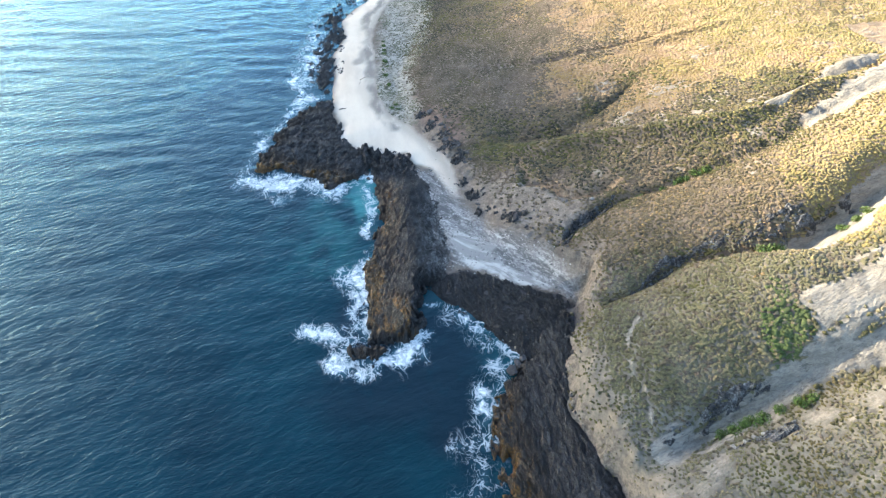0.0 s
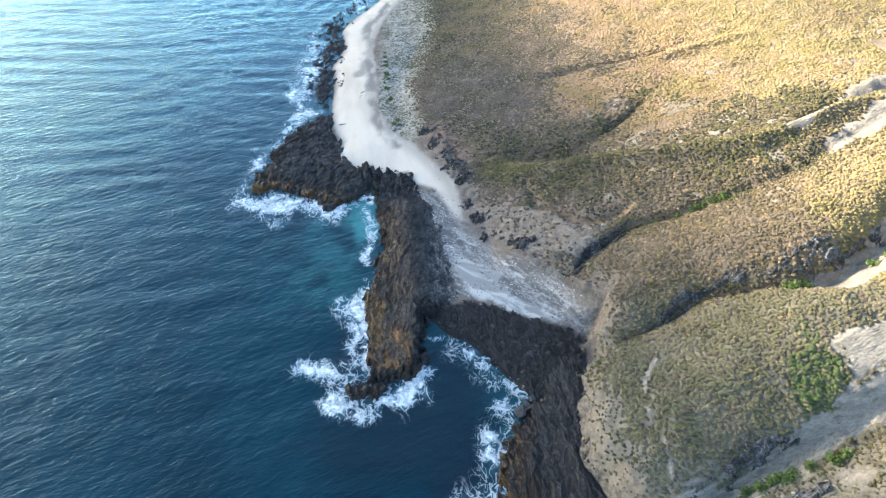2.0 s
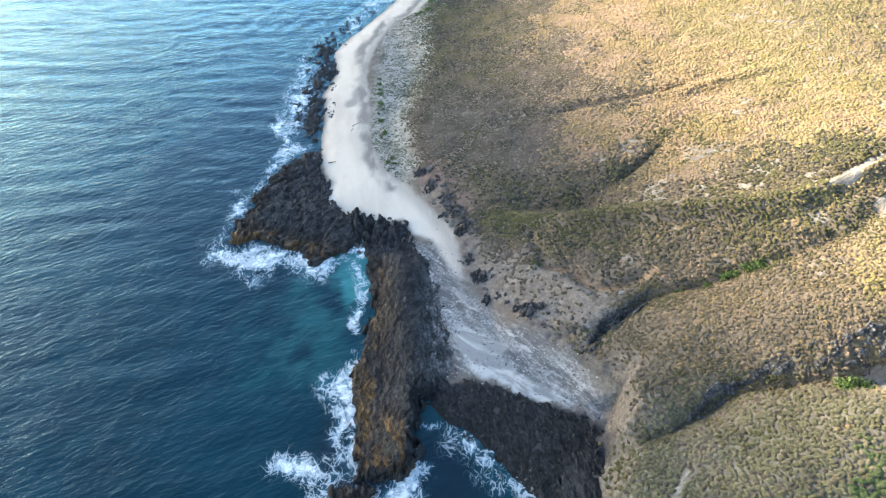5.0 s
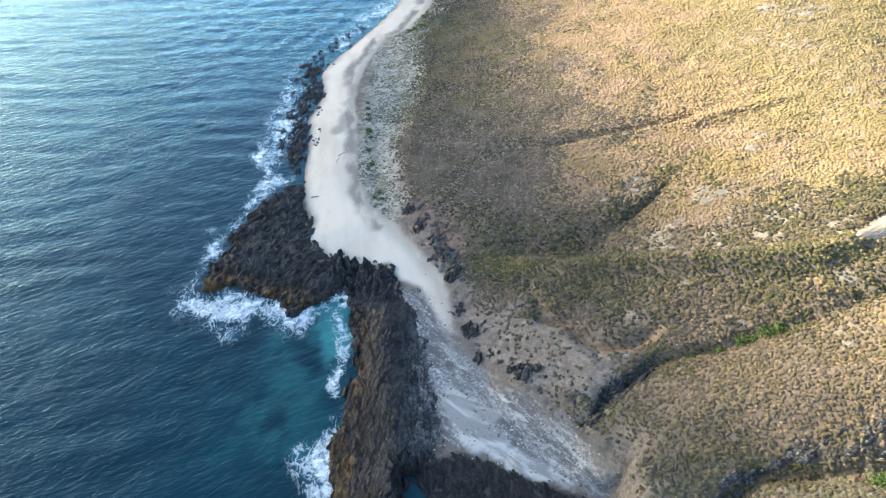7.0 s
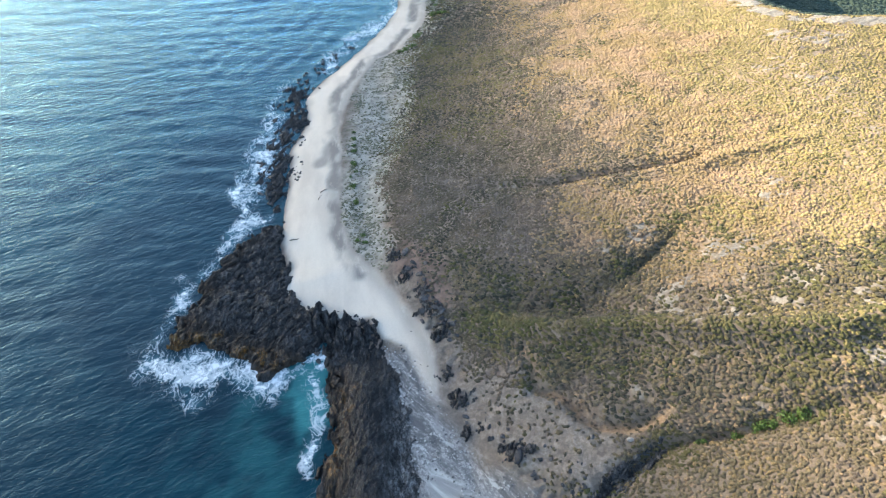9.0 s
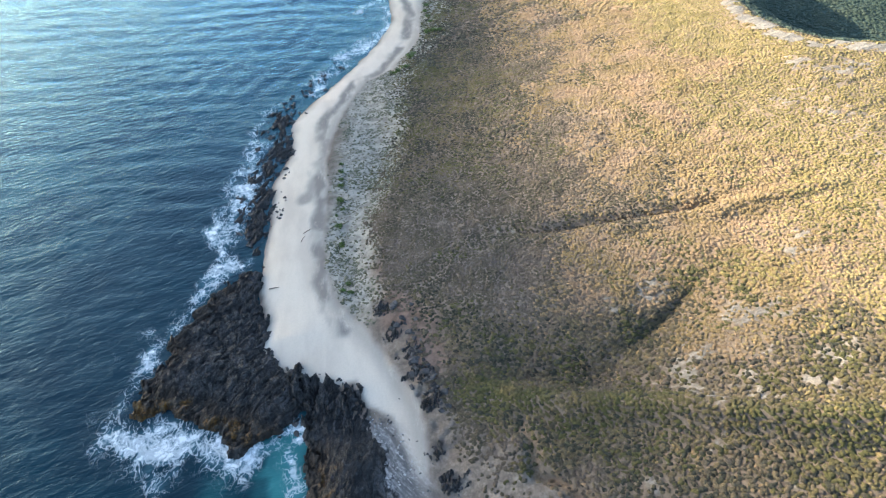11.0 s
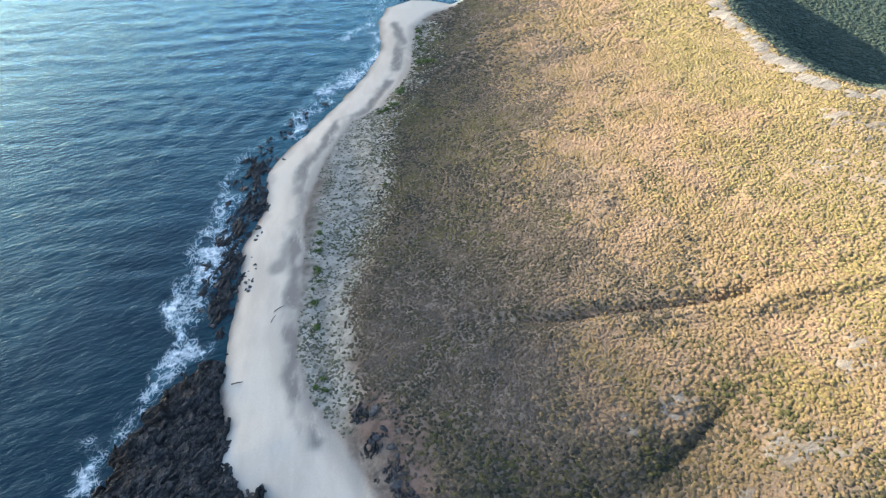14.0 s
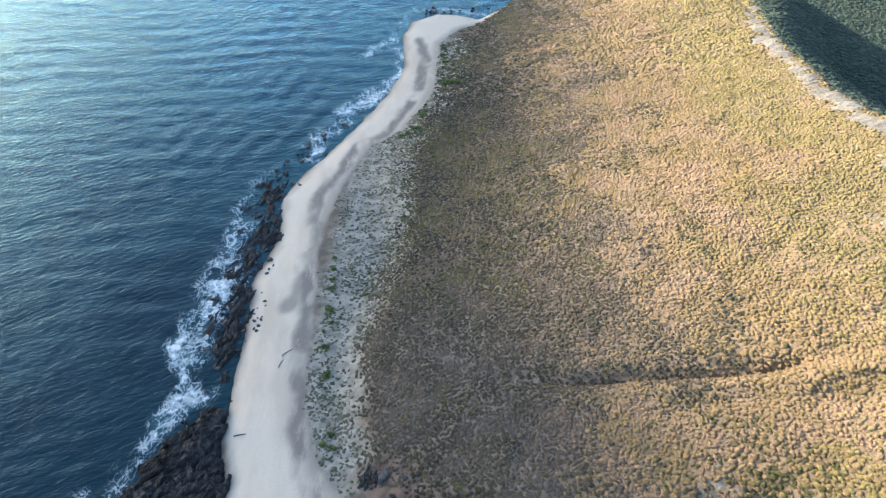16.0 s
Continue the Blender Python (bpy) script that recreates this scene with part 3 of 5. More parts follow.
def ground_zones(x, y):
    out = {}
    sand = zone(x, y, SAND_RING, 0.9, 0.8, 11)
    out["sand"] = sand
    out["shingle"] = np.maximum(zone(x, y, SHINGLE, 0.8, 0.8, 13), 0.75 * zone(x, y, GRAVEL, 1.5, 2.5, 16))
    out["pebble"] = zone(x, y, PEBBLES, 2.5, 2.0, 14) * (1 - out["shingle"])
    out["damp"] = np.maximum(0.55 * smooth(4.5, 1, line_distance(x, y, SAND_EDGE)[0]), 0.8 * smooth(3.5, 0.5, line_distance(x, y, [(-29, 232), (-28.5, 216), (-31, 204)])[0] + 3 * (fbm(x / 4, y / 4, 3, 49) - 0.5)))
    trace = line_distance(x, y, TRACE)[0] + 2.4 * (fbm(x / 2.5, y / 4, 4, 59) - 0.5)
    out["damp"] = np.maximum(out["damp"], smooth(3.0, 0.6, trace) * smooth(0.22, 0.5, fbm(x / 6, y / 9, 3, 60)))
    out["wet"] = smooth(2.6, 0.3, ring_depth(x, y, LAND) + 2.2 * (fbm(x / 4, y / 4, 3, 62) - 0.5))
    out["earth"] = np.maximum(np.maximum(zone(x, y, EARTH, 3, 3, 15), 0.5 * zone(x, y, CLIFF_TOP, 2.5, 4.5, 17)), smooth(5, 1, line_distance(x, y, SCRUB_EDGE[3:9])[0] + 4 * (fbm(x / 4, y / 4, 3, 18) - 0.5)) * 0.7)
    out["earth"] = np.maximum(out["earth"], 0.75 * zone(x, y, SPUR, 3, 4.5, 28))
    out["cliff"] = zone(x, y, CLIFF_TOP, 2.0, 4.0, 34) * smooth(0.25, 0.5, fbm(x / 3, y / 3, 3, 35) + 0.1)
    out["rust"] = zone(x, y, RUST, 3, 4, 29) * smooth(0.3, 0.55, fbm(x / 4, y / 4, 3, 30) + 0.12)
    out["pale"] = np.maximum.reduce([zone(x, y, ring, 0.35, 1.8, 31 + k) for k, ring in enumerate(PALE_SAND)])
    bare = 0.6 * smooth(0.65, 0.25, line_distance(x, y, PATH_LINE)[0] + 0.5 * (fbm(x / 2, y / 2, 2, 46) - 0.5))
    for k, ring in enumerate(CLAY):
        bare = np.maximum(bare, zone(x, y, ring, 1.4, 2.4, 20 + k))
    for k, start, wide in ((0, 0.62, 1.4), (2, 0.52, 1.8), (12, 0.0, 2.4)):
        d, along = line_distance(x, y, GULLIES[k][0])
        bare = np.maximum(bare, 0.95 * smooth(1.5 * wide, 0.6 * wide, d + 2.4 * (fbm(x / 4, y / 4, 3, 48 + k) - 0.5)) * smooth(start, start + 0.12, along))
    south = zone(x, y, [(33, 38), (44, 45), (60, 50), (80, 55), (112, 66), (114, 0), (36, 0)], 2, 4, 25) * (1 - zone(x, y, [(44, 38), (47, 47), (56, 48.4), (61, 45), (60, 39), (52, 36)], 2, 4, 26))
    bare = np.maximum(bare, 0.5 * south * smooth(0.3, 0.5, fbm(x / 5, y / 5, 3, 27)))
    runnel = fbm((0.91 * x + 0.41 * y) / 16, (0.91 * y - 0.41 * x) / 2.0, 3, 55)
    bare = bare * (1 - 0.9 * smooth(0.6, 0.68, runnel) * smooth(84, 76, y))
    spots = 0 * x
    for sx_, sy_, r in BARE_SPOTS:
        spots = np.maximum(spots, 0.52 * smooth(1.7 * r, 0.2 * r, np.hypot(x - sx_, (y - sy_) * 1.15) + 6.0 * r * (fbm(x / 1.6, y / 1.2, 5, 41) - 0.5)))
    hill_top = smooth(0.55, 0.66, fbm(x / 3.2, y / 2.2, 5, 41)) * smooth(0.5, 0.62, fbm(x / 24, y / 24, 2, 43)) * smooth(80, 94, x) * smooth(236, 222, y)
    spots = np.maximum(spots, 0.42 * hill_top)
    dune = smooth(9.5, 4.5, line_distance(x, y, DUNE)[0] - 3.0 * smooth(200, 222, y) * smooth(285, 265, y) + 5 * (fbm(x / 4, y / 4, 3, 45) - 0.5)) * (1 - sand)
    rim = smooth(4.2, 0.4, line_distance(x + 1.6, y + 1.6, CREST)[0] + 9 * (fbm(x / 4, y / 3, 4, 47) - 0.5)) * (1 - smooth(1, 3, ring_depth(x, y, VALLEY)))
    out["spots"] = np.maximum(spots, 0.7 * rim)
    out["bare"] = np.maximum(bare, out["spots"])
    out["dune"] = dune
    foot = np.interp(y, [0, 42, 50, 58, 64, 72, 80, 90], [38, 31.5, 28, 24.5, 23.5, 25.5, 27.5, 31])
    out["scree"] = np.exp(-(((x - foot - 0.6 + 1.5 * (fbm(x / 3, y / 3, 3, 70) - 0.5)) / 2.3) ** 2)) * smooth(98, 90, y)
    # Greyer, cooler soil in the south; its less warm light is partly in colour.
    out["ashen"] = smooth(88, 76, y + 8 * (fbm(x / 8, y / 8, 3, 68) - 0.5))
    out["umber"] = np.maximum(0.75 * zone(x, y, [(40, 138), (52, 150), (62, 162), (80, 165), (95, 150), (95, 130), (70, 125), (45, 132)], 4, 6, 67), smooth(126, 112, y + 8 * (fbm(x / 9, y / 9, 3, 65) - 0.5)) * smooth(98, 78, x + 8 * (fbm(x / 9, y / 9, 3, 66) - 0.5)) + 0 * x)
    out["umber"] = np.maximum(out["umber"], 0.6 * smooth(44, 16, x + 18 * (fbm(x / 14, y / 14, 3, 94) - 0.5)) * smooth(186, 220, y))
    # Umber also puts the hollow's and spur flank's shade into the soil colour.
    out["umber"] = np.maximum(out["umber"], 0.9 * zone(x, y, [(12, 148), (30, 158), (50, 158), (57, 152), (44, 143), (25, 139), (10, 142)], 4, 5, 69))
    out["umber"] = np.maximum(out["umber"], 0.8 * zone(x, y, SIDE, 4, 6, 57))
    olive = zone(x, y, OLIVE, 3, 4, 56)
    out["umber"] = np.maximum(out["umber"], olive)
    out["scarp"] = 0.9 * smooth(1.3, 0.4, line_distance(x + 0.4, y + 0.5, GULLIES[6][0])[0] + 1.6 * (fbm(x / 2, y / 2, 3, 53) - 0.5))
    # Grey to gold uphill: plant colour, with some lower-slope shade painted in.
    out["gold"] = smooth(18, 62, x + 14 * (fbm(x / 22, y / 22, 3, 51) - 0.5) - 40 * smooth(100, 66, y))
    # Ground beyond the crest, coloured for its shade.
    out["valley_shade"] = smooth(-1, 4, x - np.interp(y, [225, 233, 246, 262, 296, 330, 400], [118, 109, 103, 101, 102, 107, 120])) * smooth(226, 236, y)
    out["gold"] = out["gold"] * (1 - 0.8 * olive) * (1 - out["valley_shade"]) * (1 - 0.6 * zone(x, y, SIDE, 4, 6, 57)) * (1 - 0.4 * smooth(118, 106, y) * smooth(84, 60, x))
    return out


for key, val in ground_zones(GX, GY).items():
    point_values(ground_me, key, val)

# ---- sea ----
sx = axis([(-3000, -400, 10), (-400, -110, 60), (-110, 40, 210), (40, 400, 24), (400, 3000, 8)])
sy = axis([(-3000, -60, 10), (-60, 30, 30), (30, 290, 350), (290, 440, 110), (440, 700, 40), (700, 3000, 10)])
SX, SY = np.meshgrid(sx, sy)
FOAM = [  # line, half-width, strength
    ([(12, 69), (9, 65), (9.5, 60), (6.5, 58), (4, 54.5)], 2.6, 0.72),
    ([(8.5, 54), (6.5, 51), (5, 44)], 3.4, 0.7),
    ([(-4, 90), (1, 89.3), (7, 85.5), (10.5, 82), (13.5, 78.5), (17, 74.5)], 1.9, 0.75),
    ([(2, 86), (8, 80), (12.5, 74.5)], 4.0, 0.56),
    ([(-18.6, 99), (-19.4, 92), (-18.8, 86), (-17, 80)], 2.8, 1.1),
    ([(-29, 80.5), (-24, 80), (-19, 80)], 2.4, 0.85),
    ([(-21, 77.5), (-21.5, 72.5), (-16, 70), (-11, 72.6), (-6.5, 76.2), (-4.8, 80)], 2.3, 1.05),
    ([(-21.7, 97), (-25, 99.5)], 1.8, 0.6),
    ([(-20, 135), (-20.2, 123), (-19.5, 114), (-17.5, 108), (-20, 103), (-20.5, 99)], 1.8, 1.0),
    ([(-30, 137), (-24.5, 137.5), (-19.4, 137)], 1.8, 0.8),
    ([(-29.5, 132), (-37, 133), (-45, 131), (-52, 132.5), (-57.5, 136.5)], 3.4, 1.15),
    ([(-44.5, 138.5), (-50, 136.5)], 3.0, 0.75),
    ([(-57.5, 138), (-57.5, 147), (-56.5, 156), (-53.5, 164), (-51, 171), (-47.5, 178), (-44, 183)], 3.0, 0.68),
    ([(-55, 202), (-52, 192), (-48.3, 184)], 1.4, 0.9),
    ([(-51.5, 231), (-49.5, 222), (-50.5, 212), (-50, 202), (-49, 191)], 3.6, 0.95),
    ([(-50, 210), (-48, 202), (-46, 194)], 2.4, 0.6),
    ([(-46, 206), (-43, 216), (-44, 228)], 2.0, 0.4),
    ([(-54, 233), (-53, 245), (-50.6, 257), (-44.5, 263)], 2.0, 0.42),
    ([(-40, 264), (-35.5, 276), (-31, 290)], 2.8, 0.85),
    ([(-31, 290), (-23, 304), (-16, 317)], 3.4, 1.1),
    ([(-17, 318), (-18, 332), (-20, 345)], 2.0, 0.6),
    ([(-30, 332), (-24, 345), (-16, 372), (0, 374), (14, 370)], 2.0, 0.65),
]
foam = 0 * SX
warp_x, warp_y = 7 * (fbm(SX / 6, SY / 6, 4, 221) - 0.5), 7 * (fbm(SX / 6, SY / 6, 4, 222) - 0.5)
for line, width, power in FOAM:
    d, s = line_distance(SX + warp_x, SY + warp_y, line)
    wobble = 0.35 + 1.6 * fbm(SX / 5, SY / 5, 3, int(7 * width) + 200)
    foam = np.maximum(foam, 1.12 * power * np.exp(-((d / (width * wobble)) ** 1.6)) * smooth(0.2, 0.62, fbm(SX / 3.1, SY / 3.1, 3, int(5 * width) + 230) + 0.1) * (0.58 + 0.52 * smooth(0.38, 0.6, fbm(SX / 7, SY / 7, 2, int(5 * width) + 260))))
foam = np.minimum(foam, 0.84)
reach = ring_depth(SX, SY, LAND)
REEF = [[(-30, 62), (-5, 58), (6, 46), (9, 60), (10, 70), (8, 82), (0, 90), (-4, 86), (-8, 76), (-22, 72)], [(-62, 130), (-86, 146), (-85, 178), (-76, 202), (-62, 236), (-40, 232), (-40, 180), (-28, 134), (-40, 124)], [(-24, 72), (-22, 96), (-18, 96), (-2, 80), (-8, 70)]]
SHALLOWS = [[(-20, 136), (-27, 133), (-33, 124), (-41, 112), (-38, 98), (-27, 100), (-20, 114)], [(-20, 137), (-27, 134), (-26, 124), (-22, 118), (-18, 122)]]
shallow = np.maximum(0.26 * zone(SX, SY, SHALLOWS[0], 9, 8, 61) * smooth(0.2, 0.62, fbm(SX / 5, SY / 5, 4, 66)) + 0.5 * zone(SX, SY, SHALLOWS[1], 1.5, 4, 62), 0.07 * smooth(-26, 0, reach))
reef = np.maximum(np.maximum(0.5 * zone(SX, SY, REEF[1], 6, 6, 63), 0.9 * zone(SX, SY, REEF[2], 3, 3, 64)), 0.75 * zone(SX, SY, REEF[0], 5, 4, 65))
calm = smooth(3, -10, reach)
phase = SY - 0.10 * SX + 14 * fbm(SX / 60, SY / 60, 3, 71)
SZ = calm * (0.08 * np.sin(2 * np.pi * phase / 11) * smooth(0.3, 0.7, fbm(SX / 30, SY / 12, 3, 73))
             + 0.42 * (fbm(SX / 7, SY / 3.2, 4, 75) - 0.5)) + 0.1 * foam * fbm(SX / 1.7, SY / 1.7, 3, 77)
SZ = SZ + 0.09 * np.sin(2 * np.pi * (reach + 6 * fbm(SX / 30, SY / 30, 3, 79)) / 8.5) * smooth(-75, -30, reach) * smooth(2, -10, reach) * smooth(235, 275, SY) * smooth(0.35, 0.6, fbm(SX / 18, SY / 18, 2, 80))
SZ = np.where(np.hypot(SX, SY - 150) > 420, 0, SZ) - 30 * smooth(40, 80, reach)
sea_me = grid_mesh("sea", sx, sy, SZ)
sea = tagged(new("sea", sea_me), "deep blue sea with wind chop and white surf", "sea", kind="structure")
sea_me.materials.append(SEA)
for key, val in (("foam", foam), ("shallow", shallow * (1 - reef)), ("reef", reef)):
    point_values(sea_me, key, val)


# ---- shore rocks ----
def rock_mass(name, ring, crest, top, rim, label, step=0.23, seed=0, dust=0.0, rough=1.0, grain=1.0, drape=False, strike=0.0, long=1.4, spikes=0.0, weeds=(), wet=(), ragged=4.4, pallor=0.0, shade=1.0):
    """A rock platform inside a ring: rises from its rim to a crest line, in cracked, tilted ledges. weeds, wet: rings with weed and soaked rock."""
    px, py = [p[0] for p in ring], [p[1] for p in ring]
    xs, ys = np.arange(min(px) - 4, max(px) + 4, step), np.arange(min(py) - 4, max(py) + 4, step)
    X, Y = np.meshgrid(xs, ys)
    turn_by = radians(strike)
    sway = 1.4 * (fbm(X / 7, Y / 7, 3, seed + 20) - 0.5)
    U, V = X * math.cos(turn_by) + Y * math.sin(turn_by) + sway, Y * math.cos(turn_by) - X * math.sin(turn_by) + sway
    U = U + 0.9 * grain * (fbm(X / 1.3, Y / 1.3, 3, seed + 22) - 0.5)
    V = V + 1.6 * grain * (fbm(X / 1.7, Y / 1.7, 3, seed + 23) - 0.5)
    big, crack = blocks(U / 2.3 / grain, V / 2.8 / grain / long, seed + 30)
    mid, split = blocks(U / 0.9 / grain + 3.3, V / 1.5 / grain / long, seed + 40)
    small = fbm(U / 0.5 / grain, V / 1.3 / grain / long, 3, seed + 50, True)
    d = ring_depth(X, Y, ring) + ragged * (fbm(X / 3.2, Y / 3.2, 5, seed) - 0.5) + 1.3 * (big - 0.5) + 0.7 * (mid - 0.5)
    c, _ = line_distance(X, Y, crest)
    z = -1.6 + (1.6 + rim) * smooth(-1.6, 1.2, d) + (top - rim) * np.exp(-((c / 4.5) ** 2)) * smooth(0, 3, d)
    if drape:
        z = np.maximum(ground_height(X, Y), -0.5) + 0.3 - 1.5 * smooth(0.8, -1.6, d)
    crag = fbm(U / 2.0, V / 2.8 / long, 5, seed + 3, True)
    gut = smooth(0.10, 0.0, np.abs(fbm(U / 5, V / 9 / long, 4, seed + 6) - 0.5))
    rock = 0.8 * (big - 0.5) - 0.2 * crack + 0.7 * (mid - 0.5) - 0.1 * split + 0.55 * (small - 0.6) + 0.8 * (crag - 0.6) - 0.5 * gut
    z = z + smooth(-1.2, 1.5, d) * (rough * rock + spikes * (np.maximum(mid - 0.55, 0) * 2.2 + np.maximum(big - 0.6, 0) * 2.0))
    me = grid_mesh(name, xs, ys, z)
    keep = (d > -1.7).ravel()
    tone = (0.5 * big + 0.3 * mid + 0.2 * small).ravel()[keep]
    bm = bmesh.new()
    bm.from_mesh(me)
    bm.verts.ensure_lookup_table()
    bmesh.ops.delete(bm, geom=[v for v, k in zip(bm.verts, keep) if not k], context="VERTS")
    bm.to_mesh(me)
    bm.free()
    me.materials.append(ROCK)
    me.polygons.foreach_set("use_smooth", np.zeros(len(me.polygons), bool))
    co = np.empty(len(me.vertices) * 3, np.float32)
    me.vertices.foreach_get("co", co)
    x, y = co.reshape(-1, 3)[:, 0], co.reshape(-1, 3)[:, 1]
    none = np.zeros(len(x))
    point_values(me, "tone", tone * shade)
    point_values(me, "weed", np.maximum.reduce([none] + [zone(x, y, r, 1.0, 2.4, seed + 9 + k) for k, r in enumerate(weeds)]))
    point_values(me, "soaked", np.maximum.reduce([none] + [zone(x, y, r, 2.0, 3.0, seed + 15 + k) for k, r in enumerate(wet)]))
    point_values(me, "dust", pallor + dust * smooth(-8.5, 0.5, x + 2.5 * (fbm(x / 4, y / 4, 3, seed + 21) - 0.5)) * smooth(94, 102, y))
    if name == "bank_outcrop":
        return tagged(new(name, me), label, "rock", "bank outcrops")
    return tagged(new(name, me), label, "rock", kind="structure")


rock_mass("rock_promontory", [(-5, 93), (-5, 85), (-5.7, 79.5), (-10.5, 77.4), (-15.5, 77.6), (-15.9, 82), (-17.7, 86), (-18.2, 93), (-19.7, 100), (-17.5, 106), (-16.5, 117), (-18, 131), (-19, 138), (-15, 140),
          (-9, 140), (-3, 134), (2.2, 123), (4.4, 112), (4.4, 103), (1, 97), (-3, 96)], [(-6.5, 79), (-6.2, 94), (-7, 104), (-9, 115), (-10.5, 128)], 3.3, 1.3,
          "dark brown rock promontory with orange weed, running into the surf", seed=101, dust=1.0, rough=0.36, grain=0.72, step=0.2, strike=-4, long=1.1, ragged=3.6, shade=0.55,
          weeds=[[(-19, 84), (-16.4, 83), (-13.5, 80), (-5, 79), (-6, 83), (-8.5, 88), (-13.5, 92), (-15.4, 97), (-19, 98)], [(-20, 104), (-17, 108), (-15, 106), (-16.6, 96), (-20, 96)], [(-15.8, 128), (-12.6, 128), (-12.6, 110), (-16, 106)]],
          wet=[[(-21, 78), (-9.5, 78), (-10.5, 95), (-11.5, 108), (-12.5, 124), (-15, 133), (-20, 134)]])
rock_mass("rock_islet", [(-20.2, 76.4), (-16.4, 78.4), (-12, 76), (-14.8, 72.6), (-20, 72.8)], [(-18, 75), (-14, 75)], 0.9, 0.45, "low rock awash off the end of the promontory", seed=111, rough=0.6, grain=0.7, step=0.2,
          wet=[[(-22, 70), (-10, 70), (-10, 80), (-22, 80)]], weeds=[[(-17.5, 77.5), (-15, 77.5), (-15, 74.5), (-17.5, 74.5)]], ragged=2.6)
rock_mass("rock_shelf", [(-30, 133), (-33, 132), (-34.6, 136.5), (-40.8, 137.5), (-47, 141), (-52.4, 138.7), (-54.8, 144), (-53.5, 151), (-52.7, 158.5), (-50.5, 166), (-46.5, 172.5), (-41, 179), (-37, 180), (-36.2, 168.3), (-31, 162.5), (-31.5, 157),
          (-26, 152), (-19, 148), (-20, 142), (-24, 138), (-26.9, 135.6)], [(-48, 150), (-38, 150), (-28, 146)], 2.0, 1.1, "low dark rock shelf with brown weed beside the beach", seed=131, rough=0.66, grain=0.9, step=0.23, strike=-32, long=1.05, ragged=5.0,
          weeds=[[(-56, 138), (-52, 138), (-46, 141), (-40, 137), (-33, 134), (-29, 132), (-27, 136), (-30, 139), (-38, 140.5), (-44, 143.5), (-50, 143.5), (-54.5, 147)], [(-54, 156), (-51, 158), (-49, 166), (-53, 164)]],
          wet=[[(-57, 136), (-30, 131), (-24, 136), (-30, 140.5), (-40, 143), (-50, 147), (-48.5, 160), (-42, 174), (-46, 178), (-58, 160)]])
rock_mass("rock_outcrop", [(-30, 152.5), (-23, 150.5), (-18, 148.4), (-12.4, 148), (-8.5, 142), (-7.6, 139), (-14, 136), (-19, 137), (-21, 141), (-26, 145)],
          [(-26, 149), (-18, 146), (-11, 143)], 2.2, 1.2, "jagged dark rock outcrop at the end of the sand", seed=151, dust=0.3, grain=0.75, rough=0.8, spikes=0.55, strike=10, long=1.3, ragged=5.0)
rock_mass("rock_platform", [(7, 30), (11, 44), (12, 49), (9.5, 54), (8.5, 57), (10.5, 60), (11, 64), (13, 68), (17, 73), (19, 79), (22, 84), (31, 84), (32, 78), (30.5, 70), (28, 62), (31.5, 56), (34.5, 48), (38.5, 40), (41, 30), (43, 12), (40, 4), (16, 2), (10, 14)],
          [(30, 36), (24, 56), (23, 68), (26, 80)], 2.8, 1.3, "dark layered rock platform below the cliff", seed=161, rough=0.46, grain=0.6, step=0.2, strike=16, long=1.9, shade=0.78,
          weeds=[[(9, 67), (12.5, 66), (14.5, 60), (13, 55), (15, 50), (18, 42), (17, 34), (8, 34), (10, 44), (8, 54), (7.5, 60)]], wet=[[(6, 28), (20, 28), (19, 44), (16, 56), (16, 66), (20, 76), (10, 72), (6, 56)]])
rock_mass("boulder_beach", [(-4.8, 93.5), (-2, 97), (3.6, 98.2), (8, 97.8), (13, 95.4), (19.5, 92.4), (26.2, 89.6), (29, 86), (27, 81), (22, 75), (17.5, 71.5), (12, 77), (8.8, 81.8), (5, 85.4), (0.5, 87.6), (-4.6, 88.6)],
          [(10, 95), (24, 87)], 1.0, 0.5, "dark wet boulder beach at the head of the cove", seed=171, rough=0.4, grain=0.5, step=0.2, drape=True, strike=35, ragged=1.6, shade=0.25)
rock_mass("rock_reef", [(-38, 183), (-44, 185), (-49.5, 195), (-50.5, 206), (-50, 216), (-50.5, 228), (-52, 240), (-50, 254), (-44, 259), (-40, 252), (-41, 240), (-38.5, 228), (-40.5, 212), (-38, 200), (-37.5, 190)],
          [(-41, 188), (-43, 200), (-44, 214), (-43, 230), (-46, 246)], 0.4, -0.4, "broken dark reef along the water's edge", seed=191, rough=0.85, grain=0.85, strike=-14, long=1.7, ragged=6.0, shade=0.7)


rock_mass("bank_outcrop", [(30, 102), (34, 105.2), (38.5, 107.6), (42, 109.6), (41, 111.2), (36, 109), (32, 106.8), (29, 103.6)], [(30, 103), (40, 110)], 1.0, 0.5, "dark rock walls of the gully's mouth", seed=271, rough=0.8, grain=0.5, step=0.2, drape=True, strike=-45, ragged=2.0, pallor=0.35)
